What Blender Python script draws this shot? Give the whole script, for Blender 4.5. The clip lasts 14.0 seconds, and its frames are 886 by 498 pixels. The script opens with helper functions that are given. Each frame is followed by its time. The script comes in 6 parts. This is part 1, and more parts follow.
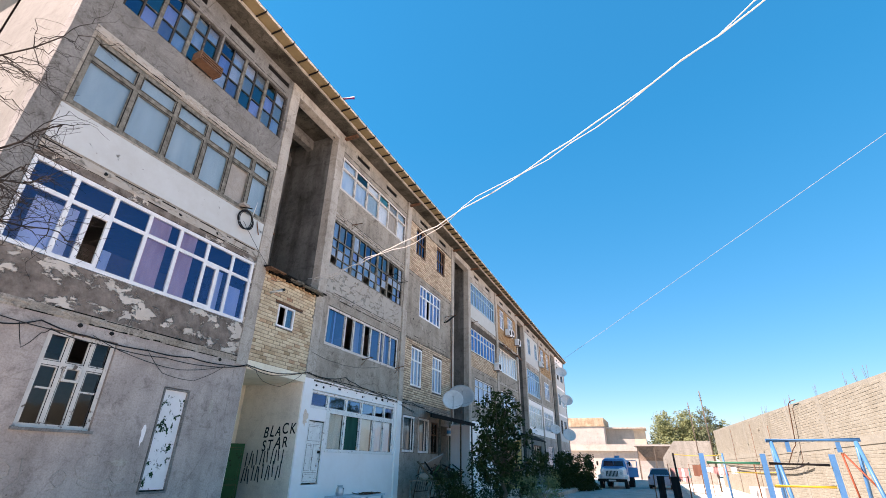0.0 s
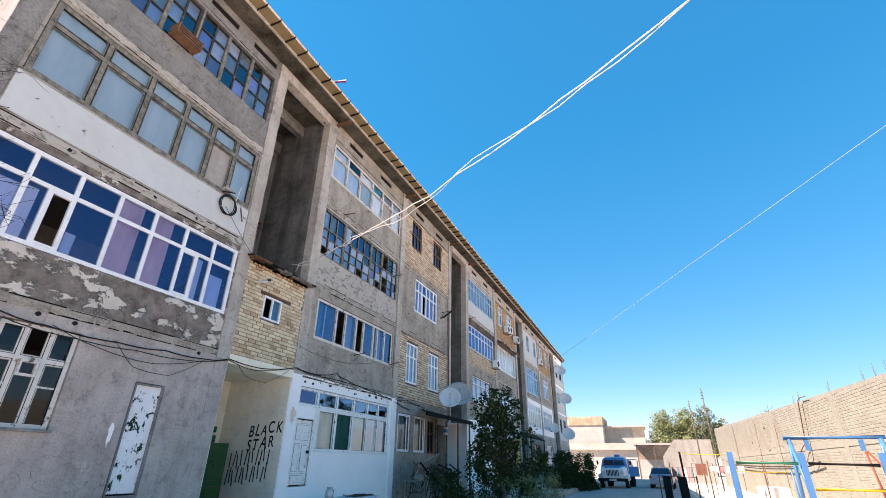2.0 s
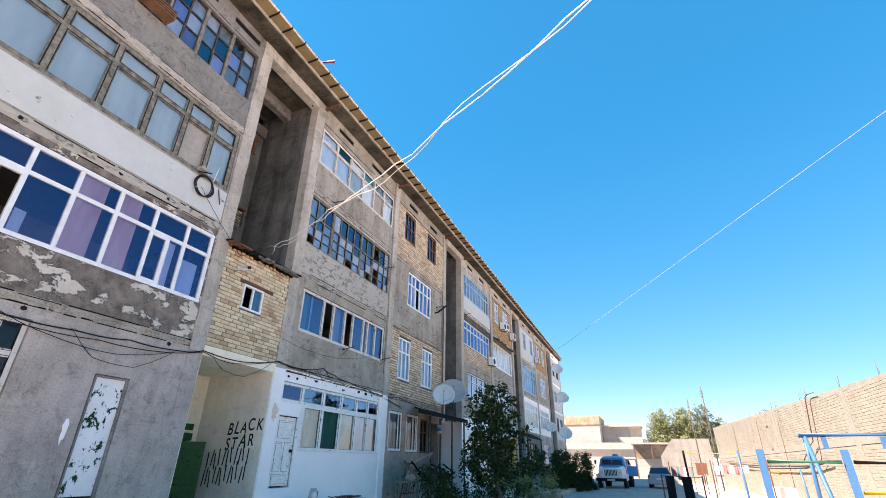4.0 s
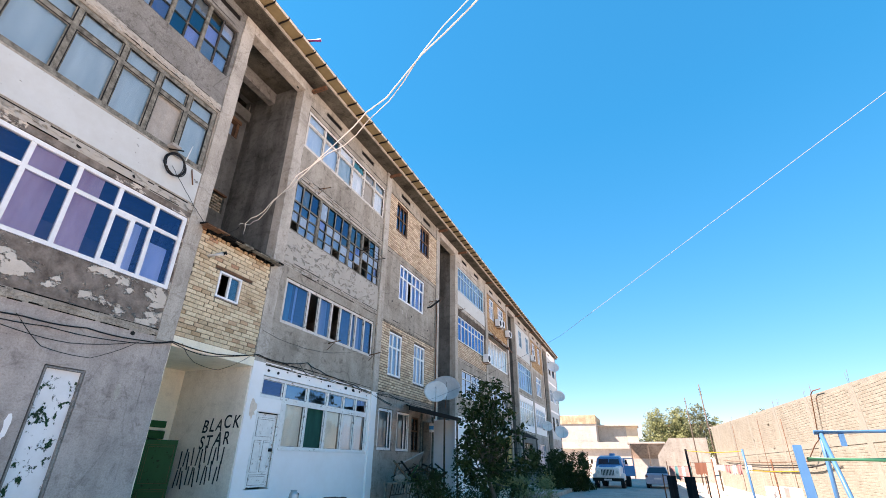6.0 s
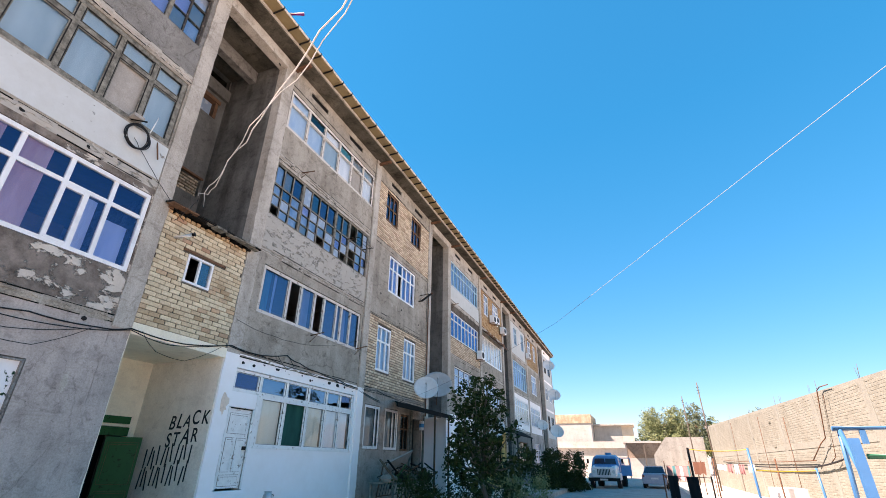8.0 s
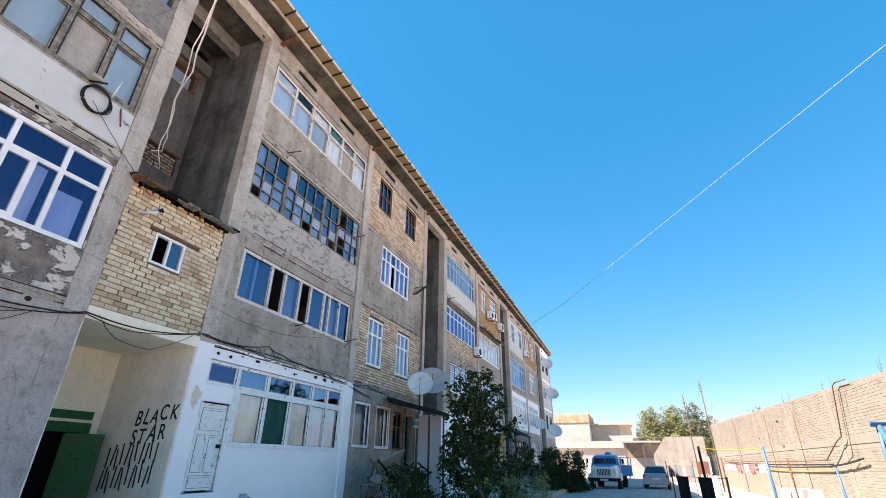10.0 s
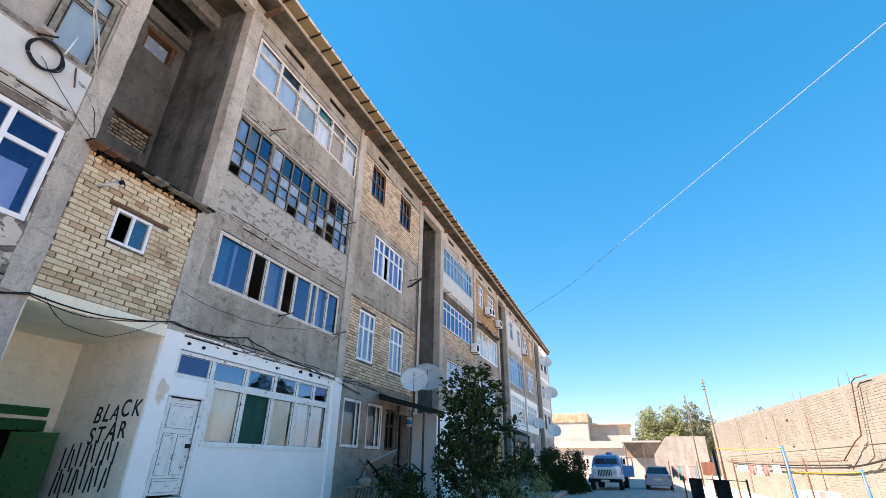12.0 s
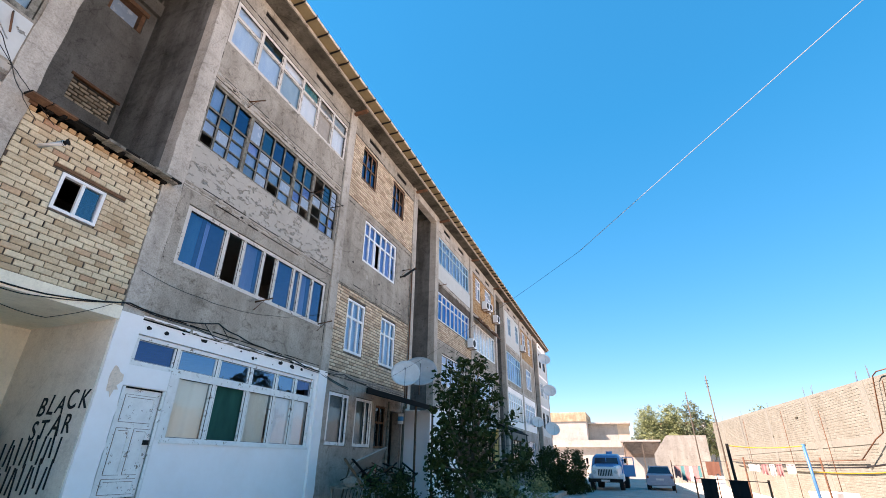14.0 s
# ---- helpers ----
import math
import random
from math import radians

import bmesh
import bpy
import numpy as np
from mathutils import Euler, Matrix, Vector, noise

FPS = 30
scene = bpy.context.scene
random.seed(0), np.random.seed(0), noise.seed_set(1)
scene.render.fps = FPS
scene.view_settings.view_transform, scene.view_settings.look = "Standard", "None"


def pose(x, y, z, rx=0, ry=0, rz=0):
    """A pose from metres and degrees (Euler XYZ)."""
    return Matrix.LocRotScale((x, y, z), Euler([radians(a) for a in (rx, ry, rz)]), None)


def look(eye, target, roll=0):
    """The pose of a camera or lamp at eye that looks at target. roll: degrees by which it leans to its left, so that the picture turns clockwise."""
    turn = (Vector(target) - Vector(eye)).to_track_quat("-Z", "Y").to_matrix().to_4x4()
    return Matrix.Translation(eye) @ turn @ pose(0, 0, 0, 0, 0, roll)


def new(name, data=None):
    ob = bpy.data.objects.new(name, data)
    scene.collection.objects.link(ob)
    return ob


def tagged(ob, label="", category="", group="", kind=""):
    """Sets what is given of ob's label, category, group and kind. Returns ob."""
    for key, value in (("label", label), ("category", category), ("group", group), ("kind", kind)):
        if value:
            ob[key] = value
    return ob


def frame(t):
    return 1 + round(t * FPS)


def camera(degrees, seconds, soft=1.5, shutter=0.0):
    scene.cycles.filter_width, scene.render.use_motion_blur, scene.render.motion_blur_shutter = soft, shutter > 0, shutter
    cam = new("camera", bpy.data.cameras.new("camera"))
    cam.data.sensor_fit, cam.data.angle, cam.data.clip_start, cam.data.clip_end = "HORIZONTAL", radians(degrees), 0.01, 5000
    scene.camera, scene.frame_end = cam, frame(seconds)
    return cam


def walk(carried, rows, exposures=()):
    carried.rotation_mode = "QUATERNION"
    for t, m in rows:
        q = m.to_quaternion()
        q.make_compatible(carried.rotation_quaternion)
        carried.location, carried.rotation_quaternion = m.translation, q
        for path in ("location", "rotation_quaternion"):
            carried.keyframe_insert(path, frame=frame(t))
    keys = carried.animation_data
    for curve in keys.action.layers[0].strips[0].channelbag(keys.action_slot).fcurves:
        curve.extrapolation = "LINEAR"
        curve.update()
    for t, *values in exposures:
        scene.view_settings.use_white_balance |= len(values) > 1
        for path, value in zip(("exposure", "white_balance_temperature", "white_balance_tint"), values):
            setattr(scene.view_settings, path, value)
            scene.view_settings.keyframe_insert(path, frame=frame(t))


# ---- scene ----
cam = camera(88.77, 14.0, soft=0.9)
# seconds, eye x y z, yaw, pitch, roll
PATH_ROWS = [
    (0.0, -0.000, 0.000, 1.542, 23.41, 25.35, -0.93),
    (0.5, -0.079, 0.179, 1.559, 23.36, 25.35, -0.89),
    (1.0, -0.146, 0.377, 1.553, 23.32, 25.29, -0.86),
    (1.5, -0.212, 0.582, 1.543, 23.26, 25.31, -0.81),
    (2.0, -0.268, 0.778, 1.563, 23.18, 25.29, -0.76),
    (2.5, -0.310, 0.981, 1.560, 23.15, 25.29, -0.73),
    (3.0, -0.372, 1.195, 1.555, 23.05, 25.27, -0.73),
    (5.5, -0.607, 2.232, 1.565, 22.41, 25.29, -0.65),
    (6.0, -0.658, 2.445, 1.552, 22.30, 25.27, -0.63),
    (6.5, -0.707, 2.661, 1.554, 22.16, 25.31, -0.60),
    (7.0, -0.745, 2.889, 1.547, 22.01, 25.26, -0.59),
    (7.5, -0.769, 3.131, 1.538, 21.90, 25.26, -0.65),
    (8.0, -0.807, 3.358, 1.544, 21.78, 25.24, -0.64),
    (10.5, -1.181, 4.576, 1.536, 21.34, 25.23, -0.64),
    (11.0, -1.251, 4.820, 1.539, 21.26, 25.22, -0.65),
    (11.5, -1.326, 5.067, 1.539, 21.19, 25.23, -0.68),
    (12.0, -1.400, 5.309, 1.562, 21.13, 25.24, -0.62),
    (12.5, -1.457, 5.557, 1.543, 21.06, 25.23, -0.65),
    (13.0, -1.512, 5.835, 1.543, 21.01, 25.24, -0.64),
    (13.5, -1.570, 6.101, 1.562, 20.94, 25.21, -0.62),
    (14.0, -1.644, 6.366, 1.550, 20.86, 25.19, -0.66),
]
walk(cam, [(t, pose(x, y, z, 90 + pitch, roll, yaw)) for t, x, y, z, yaw, pitch, roll in PATH_ROWS],
     exposures=[(0.0, 1.50, 7500, 33), (3.0, 1.60, 7550, 33), (5.5, 1.77, 7700, 34), (7.0, 1.67, 7650, 34), (8.5, 1.63, 7650, 34), (14.0, 1.69, 7600, 34)])

# ---- daylight ----
SUN_EL, SUN_AZ = 47.5, 238.0          # the sun stands behind the block, towards -x and -y
world = bpy.data.worlds.new("daylight")
scene.world = world
world.use_nodes = True
wn = world.node_tree
sky = wn.nodes.new("ShaderNodeTexSky")
sky.sky_type = "NISHITA"
sky.sun_disc = False
sky.sun_elevation, sky.sun_rotation = radians(SUN_EL), radians(SUN_AZ)
sky.altitude, sky.air_density, sky.dust_density, sky.ozone_density = 300, 0.75, 0.0, 3.0
hsv = wn.nodes.new("ShaderNodeHueSaturation")
hsv.inputs["Hue"].default_value, hsv.inputs["Saturation"].default_value, hsv.inputs["Value"].default_value = 0.488, 2.15, 2.06
soften = wn.nodes.new("ShaderNodeGamma")
soften.inputs["Gamma"].default_value = 0.48
wn.links.new(sky.outputs[0], soften.inputs["Color"])
wn.links.new(soften.outputs[0], hsv.inputs["Color"])
wn.links.new(hsv.outputs[0], wn.nodes["Background"].inputs[0])
wn.nodes["Background"].inputs[1].default_value = 0.096
sun = new("sun", bpy.data.lights.new("sun", "SUN"))
sun.data.energy, sun.data.angle, sun.data.color = 5.0, radians(0.5), (1.0, 0.95, 0.88)
az, el = radians(SUN_AZ), radians(SUN_EL)
to_sun = Vector((math.sin(az) * math.cos(el), math.cos(az) * math.cos(el), math.sin(el)))
sun.matrix_world = look((0, 0, 60), Vector((0, 0, 60)) - to_sun)

# ---- materials ----
def node_mat(name):
    m = bpy.data.materials.new(name)
    m.use_nodes = True
    m.node_tree.nodes["Principled BSDF"].inputs["Specular IOR Level"].default_value = 0.12
    return m, m.node_tree.nodes, m.node_tree.links, m.node_tree.nodes["Principled BSDF"]


def ramp(nodes, links, fac, stops):
    r = nodes.new("ShaderNodeValToRGB")
    els = r.color_ramp.elements
    while len(els) < len(stops):
        els.new(0.5)
    for e, (p, c) in zip(els, stops):
        e.position, e.color = p, (*c, 1)
    links.new(fac, r.inputs[0])
    return r.outputs[0]


def noise_fac(nodes, links, scale, detail=6, rough=0.6, stretch=(1, 1, 1), distort=0.0):
    co = nodes.new("ShaderNodeNewGeometry")
    mp = nodes.new("ShaderNodeMapping")
    mp.inputs["Scale"].default_value = stretch
    links.new(co.outputs["Position"], mp.inputs[0])
    n = nodes.new("ShaderNodeTexNoise")
    n.inputs["Scale"].default_value, n.inputs["Detail"].default_value = scale, detail
    n.inputs["Roughness"].default_value, n.inputs["Distortion"].default_value = rough, distort
    links.new(mp.outputs[0], n.inputs["Vector"])
    return n.outputs[0]


def mix(nodes, links, fac, a, b, mode="MIX"):
    x = nodes.new("ShaderNodeMix")
    x.data_type, x.blend_type = "RGBA", mode
    for s, v in ((0, fac), (6, a), (7, b)):
        if isinstance(v, (int, float)):
            x.inputs[s].default_value = v
        elif isinstance(v, tuple):
            x.inputs[s].default_value = (*v, 1)
        else:
            links.new(v, x.inputs[s])
    return x.outputs[2]


def bump(nodes, links, bsdf, fac, strength, dist):
    b = nodes.new("ShaderNodeBump")
    b.inputs["Strength"].default_value, b.inputs["Distance"].default_value = strength, dist
    links.new(fac, b.inputs["Height"])
    links.new(b.outputs[0], bsdf.inputs["Normal"])


def weathered(name, base, dark, light, rough=0.9, relief=0.012, streak=0.35, tone=(1, 1, 1), grime=1.0):
    """Rough mineral surface: broad stains, rain streaks, fine grain and relief."""
    base, dark, light = [(c[0] * tone[0], c[1] * tone[1], c[2] * tone[2]) for c in (base, dark, light)]
    m, n, l, p = node_mat(name)
    broad = ramp(n, l, noise_fac(n, l, 0.9, 8, 0.65), [(0.3, dark), (0.5, base), (0.72, light)])
    st = ramp(n, l, noise_fac(n, l, 2.2, 5, 0.6, (1, 1, 0.16)), [(0.36, (0.45, 0.42, 0.39)), (0.58, (1, 1, 1))])
    c = mix(n, l, streak, broad, st, "MULTIPLY")
    fine = ramp(n, l, noise_fac(n, l, 30, 5, 0.75), [(0.32, (0.36, 0.35, 0.34)), (0.5, (1.0, 1.0, 1.0)), (0.7, (1.5, 1.5, 1.49))])
    c = mix(n, l, 0.58 * grime, c, fine, "MULTIPLY")
    p.inputs["Roughness"].default_value = rough
    blot = ramp(n, l, noise_fac(n, l, 4.5, 9, 0.75, distort=0.6), [(0.34, (0.38, 0.35, 0.33)), (0.47, (1, 1, 1)), (0.6, (1, 1, 1)), (0.7, (1.3, 1.3, 1.28))])
    c = mix(n, l, 0.85 * grime, c, blot, "MULTIPLY")
    pits = ramp(n, l, noise_fac(n, l, 17, 3, 0.6, distort=0.4), [(0.26, (0.25, 0.22, 0.2)), (0.31, (1, 1, 1))])
    c = mix(n, l, grime, c, pits, "MULTIPLY")
    band = ramp(n, l, noise_fac(n, l, 1.0, 8, 0.7, (1, 0.8, 4.5), 0.5), [(0.33, (0.58, 0.55, 0.52)), (0.45, (1, 1, 1))])
    c = mix(n, l, 0.7 * grime, c, band, "MULTIPLY")
    vo = n.new("ShaderNodeTexVoronoi")
    vo.feature = "DISTANCE_TO_EDGE"
    vo.inputs["Scale"].default_value = 0.55
    co = n.new("ShaderNodeNewGeometry")
    wob = n.new("ShaderNodeVectorMath")
    wob.operation = "MULTIPLY_ADD"
    wob.inputs[1].default_value = (1.1, 1.1, 1.1)
    l.new(noise_fac(n, l, 2.0, 8, 0.7), wob.inputs[0])
    l.new(co.outputs["Position"], wob.inputs[2])
    l.new(wob.outputs[0], vo.inputs["Vector"])
    crack = ramp(n, l, vo.outputs["Distance"], [(0.0, (0.3, 0.27, 0.25)), (0.009, (1, 1, 1))])
    c = mix(n, l, 0.6 * grime, c, crack, "MULTIPLY")
    l.new(c, p.inputs["Base Color"])
    bump(n, l, p, noise_fac(n, l, 14, 8, 0.7), 0.7, relief)
    return m


def peeling(name, under, coat, under_dark, level=0.52, scale=1.3, stretch=(1, 1, 1), relief=0.03, faded=0.77):
    """A coat of paint or plaster that has come away in ragged patches."""
    m, n, l, p = node_mat(name)
    mask = ramp(n, l, noise_fac(n, l, scale, 12, 0.68, stretch, 0.3), [(level - 0.015, (0, 0, 0)), (level + 0.015, (1, 1, 1))])
    und = ramp(n, l, noise_fac(n, l, 3.0, 8, 0.7), [(0.35, under_dark), (0.65, under)])
    ct = mix(n, l, 0.55, coat, ramp(n, l, noise_fac(n, l, 1.7, 8, 0.7), [(0.3, (faded + .03, faded, faded - .03)), (0.65, (1, 1, 1))]), "MULTIPLY")
    l.new(mix(n, l, mask, und, ct), p.inputs["Base Color"])
    p.inputs["Roughness"].default_value = 0.85
    g = mix(n, l, 0.25, mask, noise_fac(n, l, 20, 8, 0.7))
    bump(n, l, p, g, 0.9, relief)
    return m


def brickmat(name, tones, island):
    m, n, l, p = node_mat(name)
    if island:
        src = n.new("ShaderNodeNewGeometry").outputs["Random Per Island"]
    else:
        src = n.new("ShaderNodeObjectInfo").outputs["Random"]
    c = ramp(n, l, src, tones)
    c = mix(n, l, 0.55, c, ramp(n, l, noise_fac(n, l, 22, 6, 0.7), [(0.3, (0.6, 0.57, 0.52)), (0.62, (1.08, 1.06, 1.02))]), "MULTIPLY")
    c = mix(n, l, 0.5, c, ramp(n, l, noise_fac(n, l, 1.1, 6, 0.6), [(0.35, (0.72, 0.69, 0.65)), (0.6, (1, 1, 1))]), "MULTIPLY")
    l.new(c, p.inputs["Base Color"])
    p.inputs["Roughness"].default_value = 0.92
    bump(n, l, p, noise_fac(n, l, 60, 5, 0.7), 0.6, 0.006)
    return m


def paint(name, col, chipped=None, rough=0.5, wear=0.36, metal=0.0):
    m, n, l, p = node_mat(name)
    c = mix(n, l, 0.5, col, ramp(n, l, noise_fac(n, l, 5, 6, 0.7), [(0.3, (0.7, 0.69, 0.67)), (0.65, (1, 1, 1))]), "MULTIPLY")
    if chipped:
        k = ramp(n, l, noise_fac(n, l, 9, 8, 0.7), [(wear - 0.02, (1, 1, 1)), (wear + 0.02, (0, 0, 0))])
        c = mix(n, l, k, c, chipped)
    l.new(c, p.inputs["Base Color"])
    p.inputs["Roughness"].default_value, p.inputs["Metallic"].default_value = rough, metal
    p.inputs["Specular IOR Level"].default_value = 0.5 if rough < 0.45 else 0.15
    bump(n, l, p, noise_fac(n, l, 30, 5, 0.6), 0.25, 0.004)
    return m


def wood(name, a, b, rough=0.85):
    m, n, l, p = node_mat(name)
    c = ramp(n, l, noise_fac(n, l, 7, 8, 0.7, (1, 1, 1)), [(0.3, a), (0.7, b)])
    c = mix(n, l, 0.5, c, ramp(n, l, noise_fac(n, l, 45, 4, 0.6), [(0.3, (0.6, 0.6, 0.6)), (0.7, (1.1, 1.1, 1.1))]), "MULTIPLY")
    l.new(c, p.inputs["Base Color"])
    p.inputs["Roughness"].default_value = rough
    bump(n, l, p, noise_fac(n, l, 40, 6, 0.7), 0.5, 0.004)
    return m


def glass(name, tint, ior=2.1, rough=0.02, mirror_tint=(1, 1, 1)):
    """Window glass: a clear, faintly tinted sheet with a reflection that grows towards grazing."""
    m, n, l, p = node_mat(name)
    n.remove(p)
    t, g, x = n.new("ShaderNodeBsdfTransparent"), n.new("ShaderNodeBsdfGlossy"), n.new("ShaderNodeMixShader")
    f = n.new("ShaderNodeFresnel")
    f.inputs[0].default_value = ior
    t.inputs[0].default_value = (*tint, 1)
    g.inputs["Roughness"].default_value = rough
    g.inputs["Color"].default_value = (*mirror_tint, 1)
    wav = noise_fac(n, l, 1.6, 3, 0.5)
    b = n.new("ShaderNodeBump")
    b.inputs["Strength"].default_value, b.inputs["Distance"].default_value = 0.25, 0.03
    l.new(wav, b.inputs["Height"])
    l.new(b.outputs[0], g.inputs["Normal"])
    l.new(f.outputs[0], x.inputs[0])
    l.new(t.outputs[0], x.inputs[1])
    l.new(g.outputs[0], x.inputs[2])
    l.new(x.outputs[0], n["Material Output"].inputs[0])
    return m


def cloth(name, a, b, trans=0.25, rough=0.95):
    m, n, l, p = node_mat(name)
    l.new(ramp(n, l, noise_fac(n, l, 3, 5, 0.6, (1, 1, 0.3)), [(0.3, a), (0.7, b)]), p.inputs["Base Color"])
    p.inputs["Roughness"].default_value = rough
    return m


